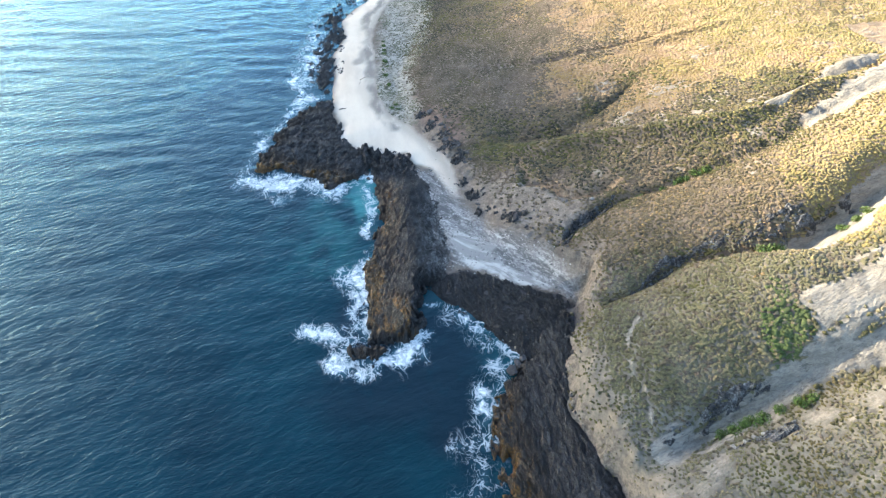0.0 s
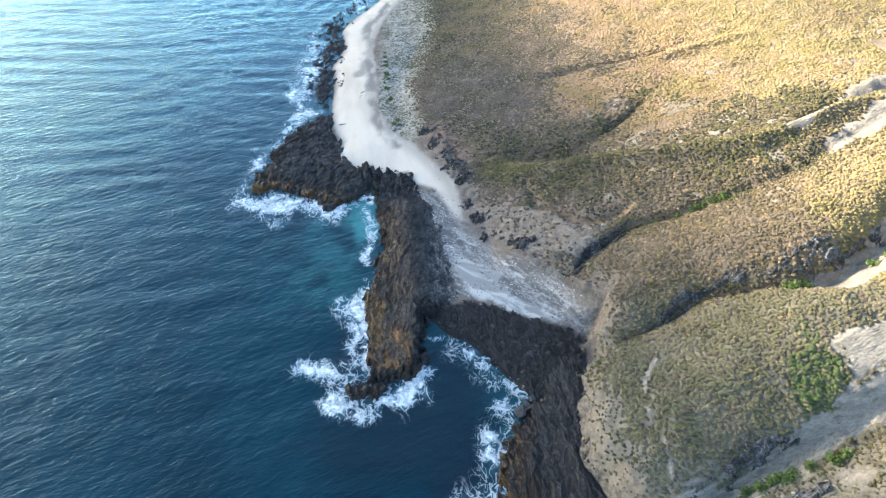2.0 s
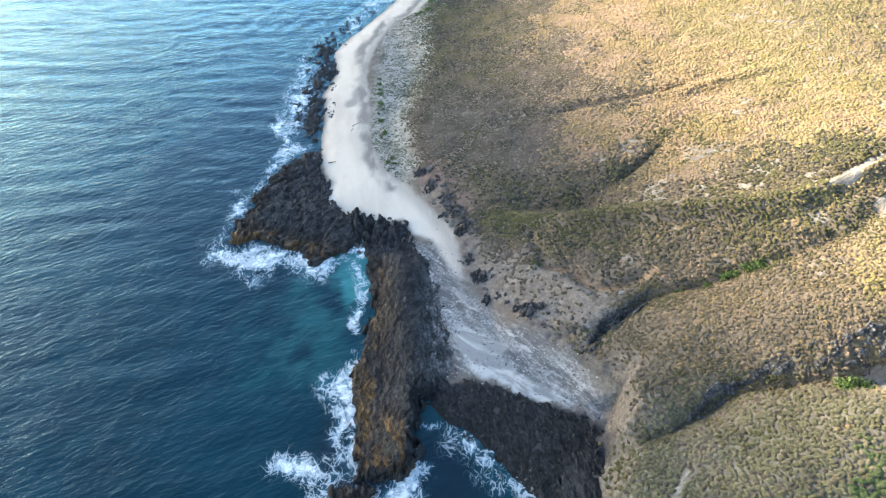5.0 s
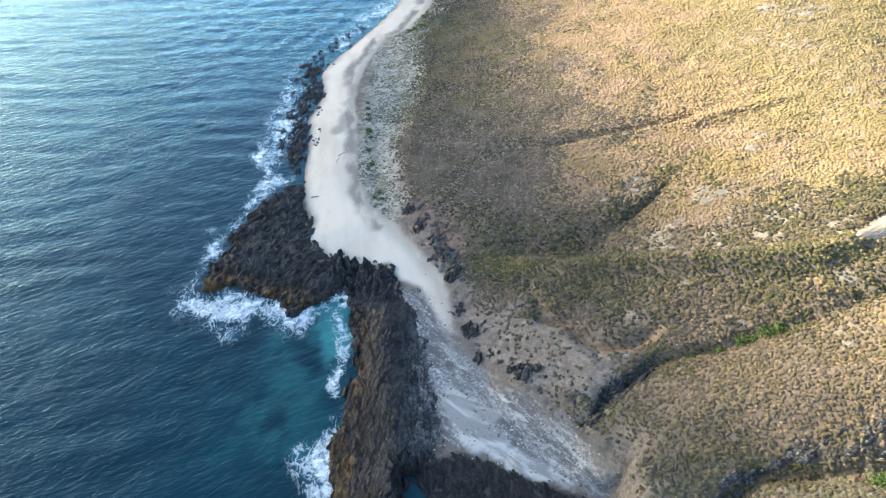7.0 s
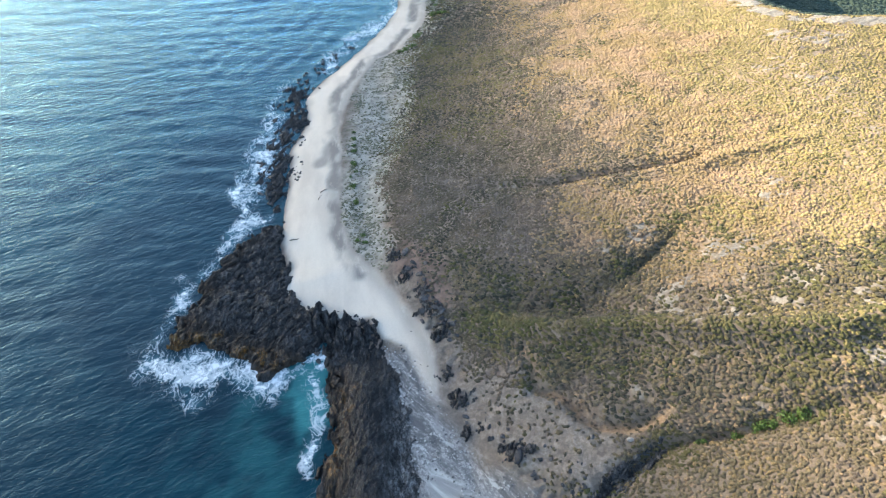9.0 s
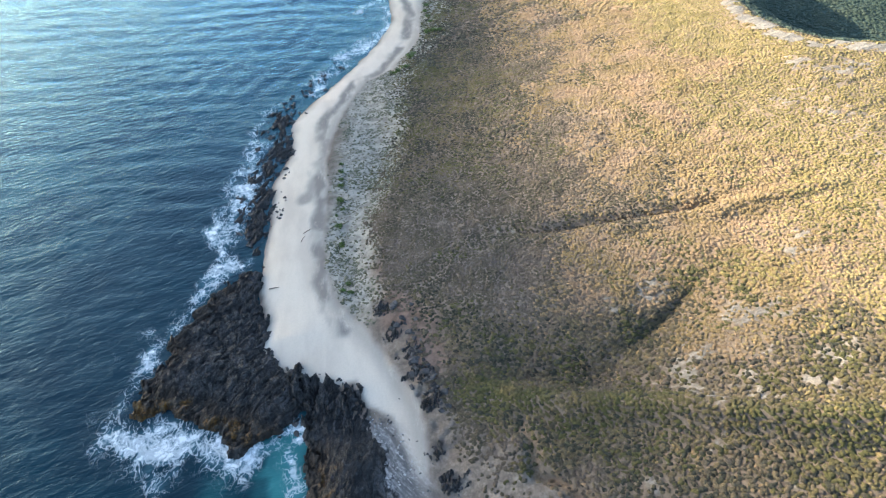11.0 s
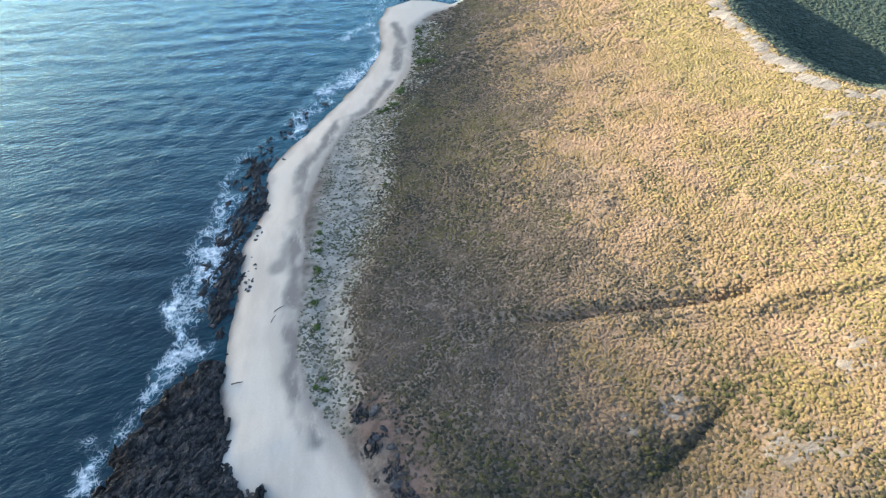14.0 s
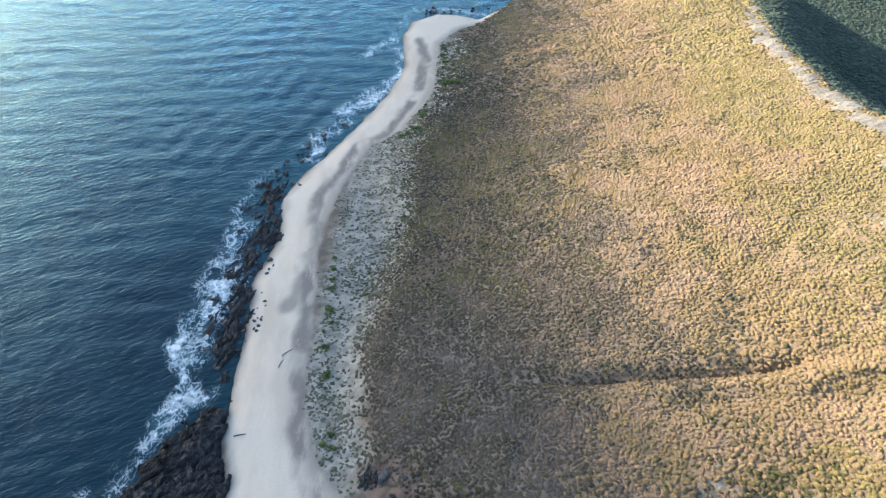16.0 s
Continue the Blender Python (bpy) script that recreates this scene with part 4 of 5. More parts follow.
for ring in ([(39, 81.2), (46, 84.4), (52, 87.2), (60, 88.4), (68, 87.6), (74, 90.4), (73, 93), (62, 91.8), (54, 90.6), (46, 87.2)], [(38, 49.4), (45, 51.6), (50, 53.8), (56, 56.4), (55, 58), (48, 55.6), (40, 52)],
             [(47.5, 46.6), (52, 48.4), (57, 49.2), (56.6, 47.8), (52, 47)], [(69, 85.4), (76, 88.6), (84, 93.6), (83.6, 95.4), (75, 90.6), (69, 87.4)]):
    rock_mass("bank_outcrop", ring, [ring[0], ring[2]], 1.0, 0.5, "broken pale grey rock on the gully's bank", seed=280 + int(ring[0][0]), rough=0.7, grain=0.6, step=0.22, drape=True, strike=-64, long=2.0, pallor=0.8, ragged=3.0)
for k, (x, y, r) in enumerate(((-7.5, 163.5, 1.6), (-4.2, 157, 2.0), (-1.5, 152.5, 1.7), (1.2, 147, 2.1), (4.5, 141.5, 1.6), (5.5, 131, 1.3), (8.6, 125.6, 1.9), (10.2, 118.5, 1.4), (17.6, 113.2, 1.8), (27.5, 101.5, 1.6), (34, 105, 1.7))):
    rock_mass("bank_outcrop", [(x + r * (1 + 0.3 * math.sin(3 * a + k)) * math.cos(a) * 1.3, y + r * math.sin(a)) for a in np.linspace(0, 6.28, 9)[:-1]], [(x - 0.4 * r, y), (x + 0.4 * r, y)], 1.0, 0.5,
              "dark rock breaking through the earth bank", seed=240 + 3 * k, rough=0.8, grain=0.5, step=0.2, drape=True)


# ---- low cloud over the sea, beyond the view, that keeps the sun off the shore ----
def cloud_bank():
    far = 2000.0
    rise = far * math.tan(el)
    across = np.linspace(-1500, 1500, 601)
    level = np.interp(across, [-1500, 50, 64, 78, 92, 106, 120, 134, 148, 162, 176, 190, 204, 218, 232, 246, 260, 274, 288, 302, 316, 1500], [50.0, 50.0, 46.0, 40.0, 36.5, 36.0, 29.0, 25.5, 24.5, 18.0, 9.0, 0.5, -5.3, -8.5, -10.0, -11.0, -12.0, -13.5, -16.5, -22.0, -27.0, -38.8])
    puff = 4 * (fbm(across / 40, 0 * across, 3, 301) - 0.5)
    rows = []
    for lift, back in ((-150, 0), (-40, -25), (-12, -12), (0, 20), (-25, 120), (-150, 200)):
        lump = 14 * (fbm(across / 25, 0 * across + back, 3, 305) - 0.5) if lift else 0
        rows.append(np.stack([0 * across - far - back + lump, across, rise + level + puff + lift], 1))
    co = np.concatenate(rows)
    turn_by = radians(270 - SUN_AZ)
    c, k = math.cos(turn_by), math.sin(turn_by)
    co = np.stack([co[:, 0] * c - co[:, 1] * k, co[:, 0] * k + co[:, 1] * c, co[:, 2]], 1)
    n = len(across)
    i = (np.arange(len(rows) - 1)[:, None] * n + np.arange(n - 1)[None, :]).ravel()
    me = raw_mesh("cloud_bank", co, np.stack([i, i + 1, i + n + 1, i + n], 1))
    m = Shade("cloud", 1.0)
    me.materials.append(m.done(m.mix(m.ramp(m.noise(60, 4), 0.4, 0.6), (0.85, 0.85, 0.86), (0.75, 0.76, 0.78))))
    return tagged(new("cloud_bank", me), "low pale cloud bank over the open sea", "cloud", kind="structure")


cloud_bank()


# ---- scrub ----
def bush_shapes(count, seed, n, waist, crown):
    """Ragged low bushes with n sides: a skirt, a waist and a crown."""
    rng = np.random.default_rng(seed)
    base, faces = [], []
    for ring, (r, h) in enumerate(((1.0, -0.25), (0.85, waist))):
        base += [(r * math.cos(2 * math.pi * (k + ring / 2) / n), r * math.sin(2 * math.pi * (k + ring / 2) / n), h) for k in range(n)]
    base = np.array(base + [(0, 0, crown)])
    for k in range(n):
        a, b = k, (k + 1) % n
        faces += [(a, b, a + n), (b, b + n, a + n), (a + n, b + n, 2 * n)]
    shapes = []
    for _ in range(count):
        co = base * np.clip(1 + 0.32 * rng.standard_normal(len(base)), 0.5, 1.65)[:, None]
        co[:, 2] = np.maximum(co[:, 2] * rng.uniform(0.6, 1.05), -0.25)
        shapes.append(co)
    return np.array(shapes), np.array(faces)


NEAR_BUSH, FAR_BUSH = bush_shapes(24, 5, 6, 0.40, 0.72), bush_shapes(16, 6, 4, 0.27, 0.52)


def scatter(name, pts, sizes, material, label, seed):
    rng = np.random.default_rng(seed)
    cos, tris, count = [], [], 0
    for (shapes, bush_faces), chosen in ((NEAR_BUSH, pts[:, 1] < 130), (FAR_BUSH, pts[:, 1] >= 130)):
        p, size = pts[chosen], sizes[chosen]
        n, nv = len(p), shapes.shape[1]
        lib = shapes[rng.integers(0, len(shapes), n)]
        a = rng.normal(0.0, 0.5, n) + np.pi * rng.integers(0, 2, n)
        ca, sa = np.cos(a)[:, None], np.sin(a)[:, None]
        x, y = lib[..., 0] * (size * rng.uniform(0.85, 1.75, n))[:, None], lib[..., 1] * size[:, None]
        cos.append(np.stack([x * ca - y * sa + p[:, :1], x * sa + y * ca + p[:, 1:2], lib[..., 2] * size[:, None] + p[:, 2:3]], -1).reshape(-1, 3))
        tris.append((bush_faces[None] + (count + np.arange(n) * nv)[:, None, None]).reshape(-1, 3))
        count += n * nv
    me = raw_mesh(name, np.concatenate(cos), np.concatenate(tris))
    me.materials.append(material)
    return tagged(new(name, me), label, "shrubs", kind="stuff")


rng = np.random.default_rng(11)
bx, by = np.meshgrid(np.arange(-20, 215, 0.56), np.arange(32, 410, 0.56))
bx = (bx + rng.uniform(-0.5, 0.5, bx.shape) * 0.55 + 0.28 * (np.arange(bx.shape[0])[:, None] % 2)).ravel()
by = (by + rng.uniform(-0.5, 0.5, by.shape) * 0.55).ravel()
fx, fy = np.meshgrid(np.arange(0, 112, 0.51), np.arange(14, 162, 0.51))
fx = (fx + rng.uniform(-0.33, 0.33, fx.shape)).ravel()
fy = (fy + rng.uniform(-0.33, 0.33, fy.shape)).ravel()
far = by > 162
bx, by = np.concatenate([bx[far], fx]), np.concatenate([by[far], fy])
keep = (bx < np.where(by > 226, 112, 98) + 0.36 * np.maximum(by - 20, 0)) | (by < 162) & (bx < 112)
bx, by = bx[keep], by[keep]
zones = ground_zones(bx, by)
bz = ground_height(bx, by)
ex, ey = ground_height(bx + 1, by) - bz, ground_height(bx, by + 1) - bz
steep = np.hypot(ex, ey)
scrub_side = np.interp(by, [0, 42, 58, 72, 93, 110, 147, 162, 192, 205, 216, 230, 256, 276, 304, 337, 370, 400], [38, 29.5, 24.5, 25.5, 33, 19, 2, -9, -12, -9, -6, -4, -5, -4, 3, 5, 24, 60])
density = smooth(np.where(by > 205, -9.0, np.where(by > 185, -3.0, -1.5)), np.where(by > 185, 3.0, 3.5), bx - scrub_side + 3 * (fbm(bx / 4, by / 4, 2, 81) - 0.5))
density *= (1 - smooth(0.15, 0.55, zones["bare"]) * np.where((zones["spots"] >= zones["bare"]) & (by < 200), 0.72, 1.0)) * (1 - np.where(by < 84, 0.35, 0.85) * zones["earth"]) * (1 - 0.6 * zones["rust"]) * (1 - 0.35 * zones["cliff"]) * (1 - zones["pebble"]) * (1 - 0.9 * zones["scarp"]) * (1 - zones["sand"]) * smooth(3.6, 2.6, steep)
density *= 0.86 + 0.3 * smooth(0.35, 0.6, fbm(bx / 12, by / 12, 3, 83))
GREEN_PATCH = [(60, 73), (62.3, 70.3), (64.4, 66), (63.3, 62.6), (60.3, 60), (57.2, 59.4), (56.8, 63.5), (57.9, 67.7)]
patch = zone(bx, by, GREEN_PATCH, 1, 2, 87)
density = np.maximum(density, 1.0 * patch)
thin = np.where(zones["valley_shade"] > 0.5, 0.3, np.where(by > 285, 0.5, 1.0))
pick = rng.uniform(0, 1, len(bx)) < density * thin
bx, by, bz = bx[pick], by[pick], bz[pick]
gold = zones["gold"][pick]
size = np.where(by > 162, 0.36, 0.345) / np.sqrt(thin[pick]) * np.where(by < 55, 0.72, np.where((by > 92) & (by < 130), 0.9, 1.0)) * (1 - 0.4 * zones["cliff"][pick]) * rng.uniform(0.78, 1.25, len(bx)) * (0.8 + 0.4 * fbm(bx / 20, by / 20, 2, 85))
lush = np.zeros(len(bx))
for line, depth, width in GULLIES[:4]:
    lush = np.maximum(lush, np.exp(-((line_distance(bx, by, line)[0] / 3.0) ** 2)))
patch = patch[pick]
size = size * (1 + 0.35 * patch) * (1 + 0.18 * np.maximum(zone(bx, by, SIDE, 4, 5, 58), np.exp(-((line_distance(bx, by, GULLIES[4][0])[0] / 9) ** 2))) + 0.08 * zone(bx, by, OLIVE, 3, 4, 56))
lush = np.maximum(lush * 0.6, 0.7 * zone(bx, by, [(48, 40), (56, 48), (72, 52), (72, 42), (58, 34)], 3, 4, 86))
lush = np.maximum(lush, 0.85 * np.exp(-((line_distance(bx, by, RIDGES[0][0])[0] / 2.6) ** 2)))
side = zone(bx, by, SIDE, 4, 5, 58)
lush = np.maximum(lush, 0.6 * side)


def patchy(size, seed, mixed=0.35):
    """Uniform numbers, 0 to 1, that run together in patches of a size."""
    v = (fbm(bx / size, by / size, 4, seed) - 0.5) * (1 - mixed) * 3 + mixed * rng.uniform(-1, 1, len(bx))
    out = np.empty(len(v))
    out[np.argsort(v)] = np.linspace(0, 1, len(v))
    return out


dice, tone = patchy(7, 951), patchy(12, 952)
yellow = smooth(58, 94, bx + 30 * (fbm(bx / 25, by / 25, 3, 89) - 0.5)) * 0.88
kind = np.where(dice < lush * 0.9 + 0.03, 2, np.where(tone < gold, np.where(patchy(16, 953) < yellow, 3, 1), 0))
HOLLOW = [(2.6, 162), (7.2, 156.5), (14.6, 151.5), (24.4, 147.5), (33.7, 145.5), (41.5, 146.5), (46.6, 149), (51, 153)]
# Extra dark scrub along the hollow also stands for its shade.
kind = np.where(rng.uniform(0, 1, len(bx)) < np.maximum(np.maximum(zones["valley_shade"][pick], 0.62 * np.exp(-((line_distance(bx, by, HOLLOW)[0] / (3.4 + 4 * (fbm(bx / 8, by / 8, 3, 88) - 0.5))) ** 2))), 0.3 * side), 4, kind)
kind = np.where(zones["valley_shade"][pick] > 0.4, 8, kind)
kind = np.where(rng.uniform(0, 1, len(bx)) < 0.85 * patch, 5, kind)
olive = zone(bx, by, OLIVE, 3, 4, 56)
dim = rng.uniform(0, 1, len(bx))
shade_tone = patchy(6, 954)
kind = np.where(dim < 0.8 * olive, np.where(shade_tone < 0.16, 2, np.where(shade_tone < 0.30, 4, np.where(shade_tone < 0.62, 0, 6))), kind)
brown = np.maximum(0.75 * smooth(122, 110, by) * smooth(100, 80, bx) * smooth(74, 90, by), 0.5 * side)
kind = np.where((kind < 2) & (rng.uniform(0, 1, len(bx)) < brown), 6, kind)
kind = np.where((kind == 0) & (rng.uniform(0, 1, len(bx)) < 0.72 * smooth(42, 14, bx + 18 * (fbm(bx / 14, by / 14, 3, 94) - 0.5)) * smooth(190, 222, by)), np.where(tone < 0.55, 4, 2), kind)
spine, along = line_distance(bx, by, RIDGES[0][0])
kind = np.where(rng.uniform(0, 1, len(bx)) < 0.85 * np.exp(-((spine / 2.6) ** 2)), np.where(rng.uniform(0, 1, len(bx)) < 0.5 * smooth(0.5, 0.95, along), 3, 2), kind)
kind = np.where(np.isin(kind, (0, 1, 6)) & (rng.uniform(0, 1, len(bx)) < 0.8 * smooth(94, 82, by + 6 * (fbm(bx / 8, by / 8, 3, 68) - 0.5))), 7, kind)
P = np.stack([bx, by, bz], 1)
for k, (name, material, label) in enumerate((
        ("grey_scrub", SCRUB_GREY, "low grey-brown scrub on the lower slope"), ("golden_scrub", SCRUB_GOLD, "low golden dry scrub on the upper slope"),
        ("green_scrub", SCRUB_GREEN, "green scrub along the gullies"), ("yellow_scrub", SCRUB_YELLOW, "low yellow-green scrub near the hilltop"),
        ("dark_scrub", SCRUB_DARK, "dense dark green scrub in the hollows, deepened for their shade"),
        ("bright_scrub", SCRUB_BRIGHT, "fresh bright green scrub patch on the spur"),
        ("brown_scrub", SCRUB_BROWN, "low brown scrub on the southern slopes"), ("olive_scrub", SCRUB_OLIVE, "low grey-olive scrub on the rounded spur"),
        ("valley_scrub", SCRUB_VALLEY, "valley-side scrub, its shade painted as deep blue-green"))):
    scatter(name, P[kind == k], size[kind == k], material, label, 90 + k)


# ---- tufts on the dune strip ----
tx, ty = rng.uniform(-32, 12, 40000), rng.uniform(158, 352, 40000)
tz = ground_zones(tx, ty)
chance = tz["dune"] * (0.25 + 0.9 * smooth(0.4, 0.65, fbm(tx / 5, ty / 5, 3, 401))) * smooth(0.5, 0.1, tz["sand"])
ok = rng.uniform(0, 1, len(tx)) < chance
tx, ty = tx[ok], ty[ok]
TUFT = scrub_material("dune_tufts", (0.095, 0.100, 0.058), (0.185, 0.180, 0.115), (0.21, 0.195, 0.14))
scatter("dune_tufts", np.stack([tx, ty, ground_height(tx, ty)], 1), 0.2 * rng.uniform(0.4, 1.8, len(tx)), TUFT, "grey-green tufts on pale dune sand", 97)


# ---- boulders and stones ----
def stone_mesh(name, seed, flat=0.7):
    r = random.Random(seed)
    bm = bmesh.new()
    for _ in range(15):
        v = Vector((r.gauss(0, 1), r.gauss(0, 1), r.gauss(0, 1))).normalized() * r.uniform(0.75, 1.0)
        bm.verts.new((v.x * 1.25, v.y * 0.85, v.z * flat))
    hull = bmesh.ops.convex_hull(bm, input=bm.verts)
    bmesh.ops.delete(bm, geom=[g for g in hull["geom_interior"] if isinstance(g, bmesh.types.BMVert)], context="VERTS")
    bmesh.ops.bevel(bm, geom=list(bm.edges), offset=0.06, segments=1, affect="EDGES")
    bmesh.ops.triangulate(bm, faces=list(bm.faces))
    me = bpy.data.meshes.new(name)
    bm.to_mesh(me)
    bm.free()
    return me


def stone_material(name, dark, light):
    s = Shade(name, 0.8)
    c = s.mix(s.random(), dark, light)
    c = s.mix(s.ramp(s.noise(0.8, 6, 0.7), 0.4, 0.65, 0.0, 0.7), c, tuple(0.5 * v for v in dark))
    return s.done(c, s.bump(s.noise(0.4, 5, 0.7), 0.8, 0.2))


STONE = stone_material("dark_boulder", (0.035, 0.033, 0.036), (0.13, 0.12, 0.115))
PALE = stone_material("pale_boulder", (0.28, 0.265, 0.24), (0.42, 0.40, 0.365))
stone_shapes = [stone_mesh("boulder", 500 + k, 0.55 + 0.08 * (k % 5)) for k in range(12)]
for me in stone_shapes:
    me.materials.append(STONE)
pale_shape = stone_mesh("pale_boulder", 540)
pale_shape.materials.append(PALE)
stone_rng = random.Random(77)


def boulder(x, y, size, label, group, shape=None, name="boulder"):
    ob = new(name, shape or stone_rng.choice(stone_shapes))
    z = max(float(ground_height(np.array([x]), np.array([y]))[0]), -0.12)
    ob.location = (x, y, z + 0.18 * size)
    ob.rotation_euler = (stone_rng.uniform(-0.3, 0.3), stone_rng.uniform(-0.3, 0.3), stone_rng.uniform(0, 6.28))
    ob.scale = [size * stone_rng.uniform(0.75, 1.3) for _ in range(3)]
    return tagged(ob, label, "boulder", group)


def strewn(line, spread, count, lo, hi, label, group):
    for _ in range(count):
        u = stone_rng.uniform(0, len(line) - 1.001)
        k = int(u)
        (ax, ay), (bx_, by_) = line[k], line[k + 1]
        f = u - k
        boulder(ax + (bx_ - ax) * f + stone_rng.gauss(0, spread), ay + (by_ - ay) * f + stone_rng.gauss(0, spread), stone_rng.uniform(lo, hi) * stone_rng.uniform(0.6, 1), label, group)


strewn([(-42, 190), (-43, 200), (-44, 214), (-42, 228), (-45, 242), (-43, 254)], 2.4, 80, 0.35, 1.0, "dark wet boulder in the shallows beside the beach", "reef boulders")
strewn([(-44, 256), (-40, 266), (-36, 275), (-31, 284)], 2.0, 42, 0.4, 1.2, "dark boulder in the wash at the sand's edge", "reef boulders")
strewn([(-28, 152), (-22, 147), (-17, 145), (-12, 145), (-10, 140)], 1.3, 26, 0.4, 1.1, "jagged dark rock standing at the end of the sand", "jagged rocks")
strewn([(-24, 139), (-21, 138), (-18, 138)], 1.6, 16, 0.5, 1.2, "dark wet rock in the narrow channel", "jagged rocks")
strewn([(-3, 163), (-1, 157), (1, 150), (4, 145), (7, 140)], 1.3, 55, 0.4, 1.3, "dark rock in the earth bank behind the beach", "bank rocks")
strewn([(9, 125), (14, 120), (18, 113), (25, 107), (31, 104)], 2.6, 60, 0.2, 0.8, "dark rock on the bare brown slope", "bank rocks")
strewn([(29, 46), (26, 54), (24, 62), (26, 72), (28, 80)], 0.9, 30, 0.3, 0.9, "fallen grey rock at the foot of the cliff", "cliff boulders")
strewn([(-39, 219), (-39, 208), (-38, 197), (-36, 205)], 1.2, 18, 0.25, 0.7, "small dark stone half sunk in sand", "beach stones")
strewn([(-12, 139), (-4, 142), (-1, 133), (2, 124)], 1.8, 14, 0.15, 0.4, "small dark stone lying on pale sand", "beach stones")
strewn([(16, 376), (0, 373), (-12, 372)], 2.0, 20, 0.6, 1.6, "dark rock in the surf at the far point", "reef boulders")
for x, y, size in ((18.2, 112.3, 1.5), (14.4, 70.6, 1.6), (15.9, 72.2, 1.2), (17.2, 73.8, 1.3)):
    boulder(x, y, size, "large dark angular boulder", "large boulders")
for x, y, size in ((36.4, 112.0, 0.6), (49.5, 47.5, 0.5), (51.0, 47.8, 0.6), (52.4, 48.2, 0.45), (47.8, 46.9, 0.5)):
    boulder(x, y, size, "pale angular boulder on the hillside", "pale boulders", pale_shape, "pale_boulder")


def cobbles():
    """Small loose stones on the cove's upper beach, too many to count."""
    n = 12000
    x, y = rng.uniform(-14, 33, n), rng.uniform(84, 142, n)
    ok = rng.uniform(0, 1, n) < np.maximum(zone(x, y, PEBBLES, 2, 2, 411), zone(x, y, GRAVEL, 2, 2, 412)) * smooth(0.3, 0.6, fbm(x / 3, y / 3, 3, 413))
    x, y = x[ok], y[ok]
    size = rng.uniform(0.07, 0.3, len(x)) * rng.uniform(0.5, 1, len(x))
    lib = np.array([[-1, -0.6, 0], [0.9, -0.8, 0], [1.1, 0.7, 0], [-0.7, 0.9, 0], [0.2, -0.1, 0.9], [-0.4, 0.3, 0.7]])
    faces = np.array([[0, 1, 4], [1, 2, 4], [2, 3, 5], [2, 5, 4], [3, 0, 5], [0, 4, 5]])
    a = rng.uniform(0, 6.28, len(x))
    ca, sa = np.cos(a)[:, None], np.sin(a)[:, None]
    px = (lib[None, :, 0] * ca - lib[None, :, 1] * sa) * size[:, None] + x[:, None]
    py = (lib[None, :, 0] * sa + lib[None, :, 1] * ca) * size[:, None] + y[:, None]
    pz = lib[None, :, 2] * size[:, None] + ground_height(x, y)[:, None] - 0.03
    me = raw_mesh("cobbles", np.stack([px, py, pz], -1).reshape(-1, 3), (faces[None] + 6 * np.arange(len(x))[:, None, None]).reshape(-1, 3), True)
    s = Shade("cobble", 0.85)
    me.materials.append(s.done(s.mix(s.random(True), (0.06, 0.06, 0.064), (0.46, 0.445, 0.42))))
    return tagged(new("cobbles", me), "grey and white cobbles strewn on the upper beach", "stones", kind="stuff")


cobbles()


# ---- green shrubs that stand out one by one ----
def part(name, me, material, parent, label=""):
    ob = new(name, me)
    if not me.materials:
        me.materials.append(material)
    ob.parent = parent
    return tagged(ob, label)


def leaf_material(name, dark, light):
    s = Shade(name, 0.6)
    c = s.mix(s.random(True), dark, light)
    return s.done(s.mix(s.ramp(s.noise(0.8, 3), 0.4, 0.65, 0.0, 0.6), c, tuple(0.6 * v for v in dark)))


LEAF = leaf_material("green_leaf", (0.045, 0.085, 0.012), (0.13, 0.20, 0.03))
bark = Shade("bark", 0.9)
BARK = bark.done(bark.mix(bark.noise(0.1, 4), (0.07, 0.05, 0.035), (0.16, 0.12, 0.09)), bark.bump(bark.noise(0.05, 4), 0.6, 0.05))


def shrub_meshes(seed):
    r = np.random.default_rng(seed)
    lobes = [(r.uniform(-0.55, 0.55), r.uniform(-0.55, 0.55), r.uniform(0.35, 0.75), r.uniform(0.38, 0.6)) for _ in range(7)]
    co, faces = [], []
    for k in range(420):
        lx, ly, lz, lr = lobes[k % len(lobes)]
        v = r.standard_normal(3)
        v /= np.linalg.norm(v)
        p = np.array((lx, ly, lz)) + v * lr * r.uniform(0.6, 1.05)
        p[2] = max(p[2], 0.04)
        side = np.cross(v, r.standard_normal(3))
        side /= np.linalg.norm(side)
        up = np.cross(side, v) + 0.5 * v
        w, h = r.uniform(0.05, 0.1), r.uniform(0.1, 0.18)
        i = len(co)
        co += [p - side * w, p + side * w, p + side * 0.6 * w + up * h, p - side * 0.6 * w + up * h]
        faces.append((i, i + 1, i + 2, i + 3))
    crown = raw_mesh("crown", np.array(co), np.array(faces), True)
    co, faces = [], []
    for k in range(5):
        a = r.uniform(0, 6.28)
        tip = np.array((0.5 * math.cos(a), 0.5 * math.sin(a), r.uniform(0.5, 0.85)))
        i = len(co)
        for t, rad in ((0, 0.05), (0.5, 0.035), (1, 0.012)):
            base = tip * np.array((t * t, t * t, t))
            co += [base + rad * np.array((math.cos(b), math.sin(b), 0)) for b in (0, 1.57, 3.14, 4.71)]
        for ring in (0, 4):
            faces += [(i + ring + j, i + ring + (j + 1) % 4, i + ring + 4 + (j + 1) % 4, i + ring + 4 + j) for j in range(4)]
    stems = raw_mesh("stems", np.array(co), np.array(faces))
    return crown, stems


SHRUBS = [shrub_meshes(600 + k) for k in range(5)]


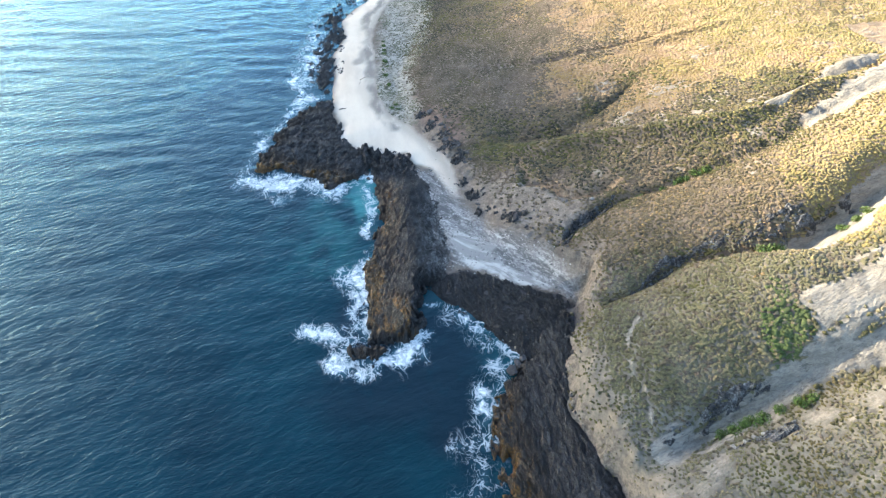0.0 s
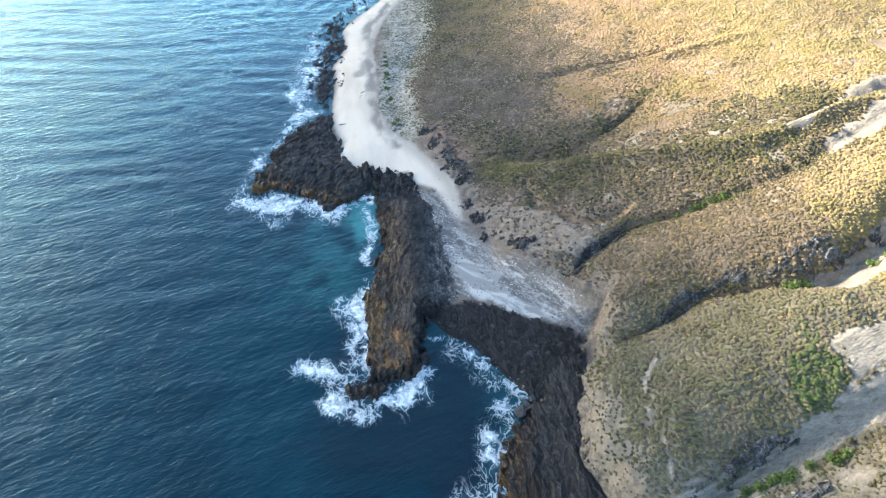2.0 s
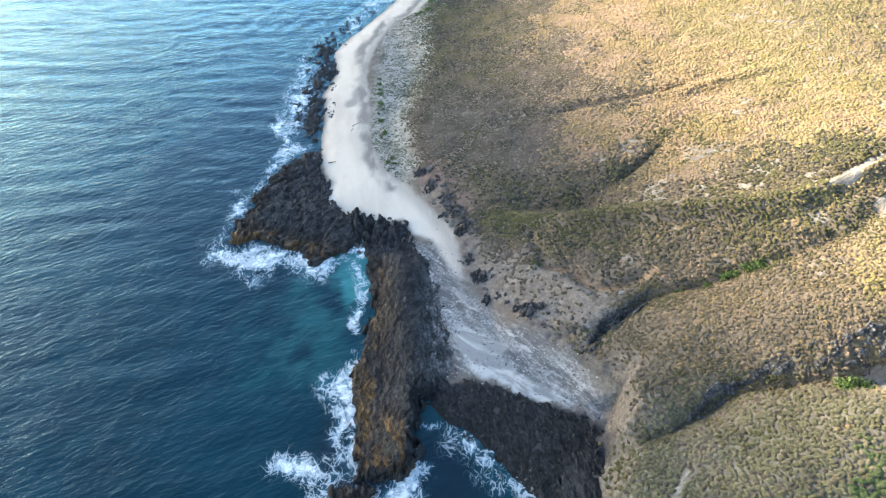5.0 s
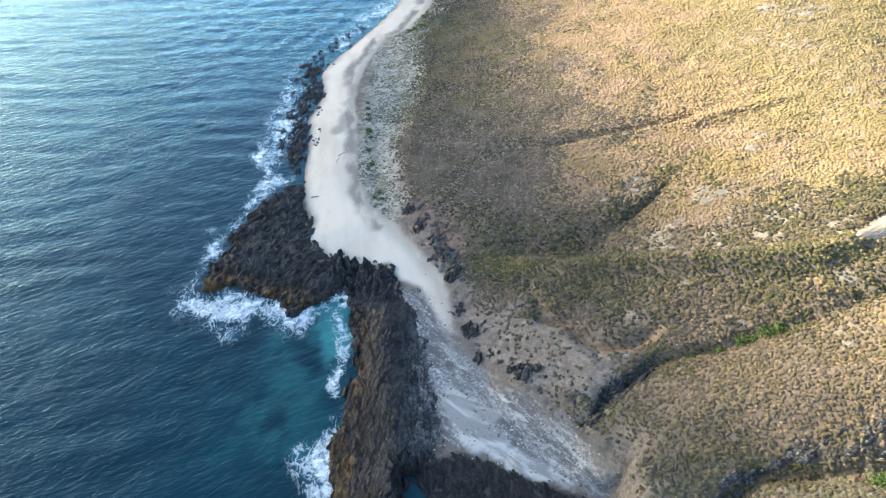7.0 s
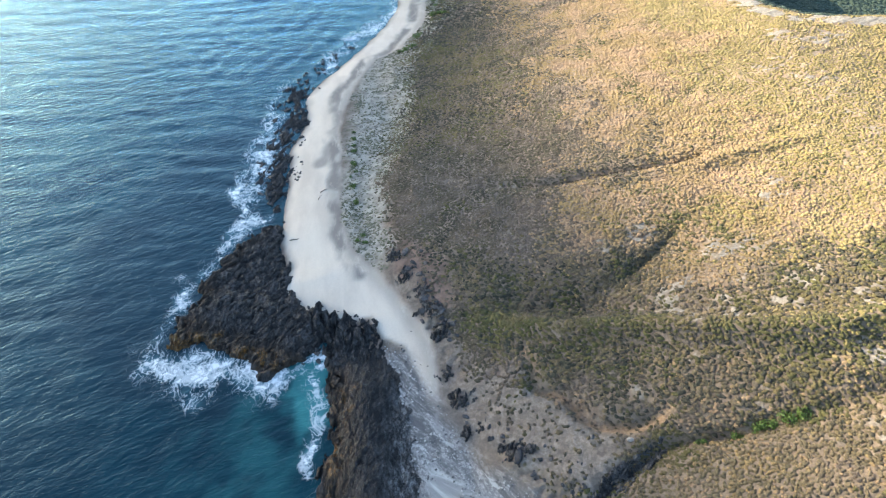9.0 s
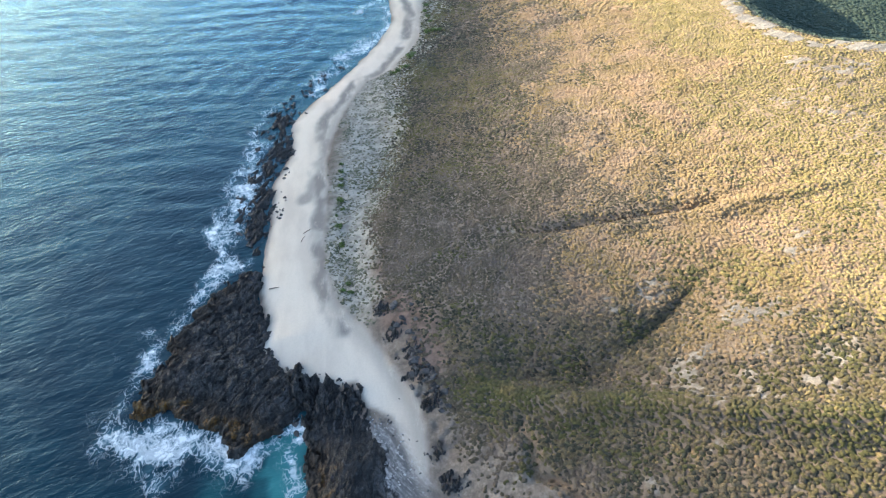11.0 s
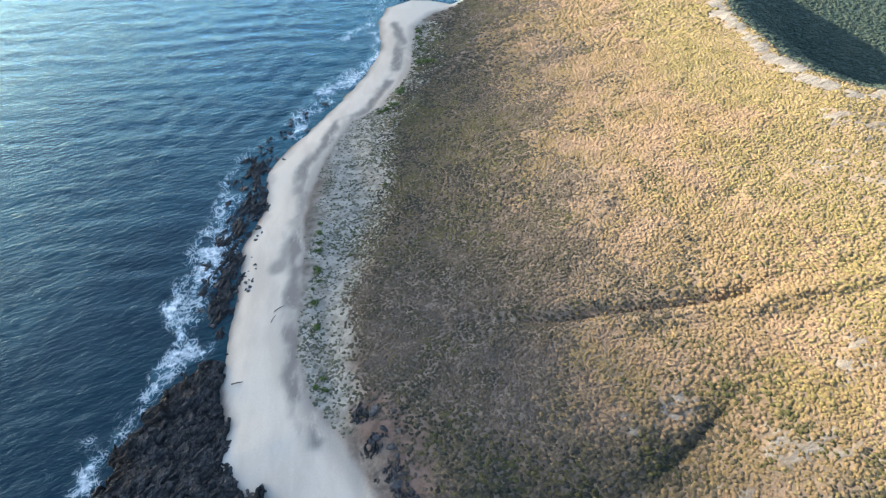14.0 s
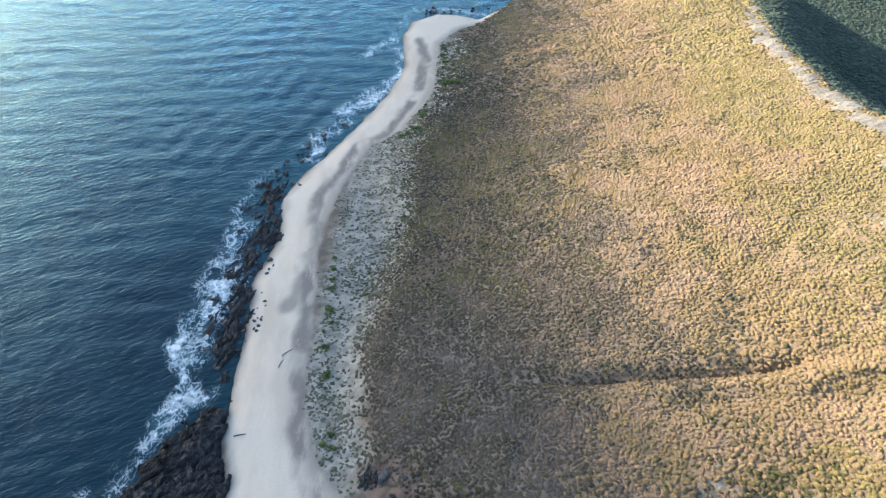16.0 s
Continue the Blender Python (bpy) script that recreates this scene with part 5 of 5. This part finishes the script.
def shrub(x, y, wide, high, k, label, group):
    z = float(ground_height(np.array([x]), np.array([y]))[0])
    base = tagged(new("shrub"), label, "shrub", group)
    base.location, base.rotation_euler, base.scale = (x, y, z - 0.05), (0, 0, 1.3 * k), (wide, wide, high)
    crown, stems = SHRUBS[k % len(SHRUBS)]
    part("crown", crown, LEAF, base)
    part("stems", stems, BARK, base)
    return base


for k, (x, y, w) in enumerate(((-21.3, 202.6, 1.1), (-20.4, 192.2, 1.0), (-18.7, 185.5, 1.1), (-16.8, 170.5, 0.9), (-14.7, 169.9, 0.8), (-22.7, 215.4, 0.9), (-22.0, 209.0, 0.8), (-21.5, 196.7, 0.6),
                              (-23.2, 219, 0.8), (-22.3, 212, 0.7), (-15.5, 172.5, 0.7), (-20.2, 199, 0.6))):
    shrub(x, y, w, 0.9 * w, k, "bright green shrub on pale dune sand", "dune shrubs")
for k, (x, y, w) in enumerate(((-0.4, 304.0, 1.9), (2.0, 302.6, 2.0), (4.2, 301.5, 1.6), (-5.9, 282.1, 1.7), (-5.0, 284.0, 1.3), (-9.7, 272.3, 1.6), (-7.4, 273.3, 1.7), (-11.4, 271.3, 1.2), (-1.4, 332.2, 1.3),
                              (-0.4, 320.7, 1.2), (-1.8, 326.1, 1.3), (0.6, 314.5, 1.1))):
    shrub(x, y, w, 0.7 * w, k + 2, "dark green spreading shrub at the back of the beach", "beach shrubs")
for k, (x, y, w) in enumerate(((63.4, 83.6, 1.5), (65.3, 83.6, 1.6), (67.0, 83.4, 1.5), (82.4, 88.5, 1.4), (79.9, 87.4, 1.3), (84.9, 89.8, 1.4), (47.5, 50.0, 1.2), (49.2, 50.5, 1.4), (50.7, 50.9, 1.4), (52.4, 51.3, 1.5),
                              (54.3, 51.7, 1.3), (56.5, 52.2, 1.1), (59.5, 52.9, 1.4), (61.5, 53.2, 1.3), (56.6, 111.3, 1.3), (59.0, 111.4, 1.4), (61.4, 111.6, 1.3), (52.1, 110.4, 1.2), (54.9, 110.9, 1.3), (47.0, 110.4, 1.0))):
    shrub(x, y, w, 0.95 * w, k, "lush green shrub in the gully bottom", "gully shrubs")


# ---- driftwood ----
def driftwood(x, y, length, turn):
    co, faces = [], []
    for k in range(6):
        t = k / 5
        rad = 0.14 * (1 - 0.6 * t) * length / 3
        c = (length * (t - 0.5), 0.12 * length * math.sin(2.4 * t), rad)
        co += [(c[0], c[1] + rad * math.cos(b), c[2] + rad * math.sin(b)) for b in np.linspace(0, 6.283, 6, endpoint=False)]
    for k in range(5):
        faces += [(6 * k + j, 6 * k + (j + 1) % 6, 6 * k + 6 + (j + 1) % 6, 6 * k + 6 + j) for j in range(6)]
    ob = new("driftwood_log", raw_mesh("driftwood_log", np.array(co), np.array(faces)))
    ob.data.materials.append(BARK)
    ob.location, ob.rotation_euler = (x, y, float(ground_height(np.array([x]), np.array([y]))[0])), (0, 0, turn)
    return tagged(ob, "dark bent driftwood log on pale sand", "driftwood", "driftwood")


driftwood(-32.6, 172.3, 3.2, 0.1), driftwood(-28.1, 191.1, 2.6, 0.7), driftwood(-28.8, 188.4, 2.2, 1.2)
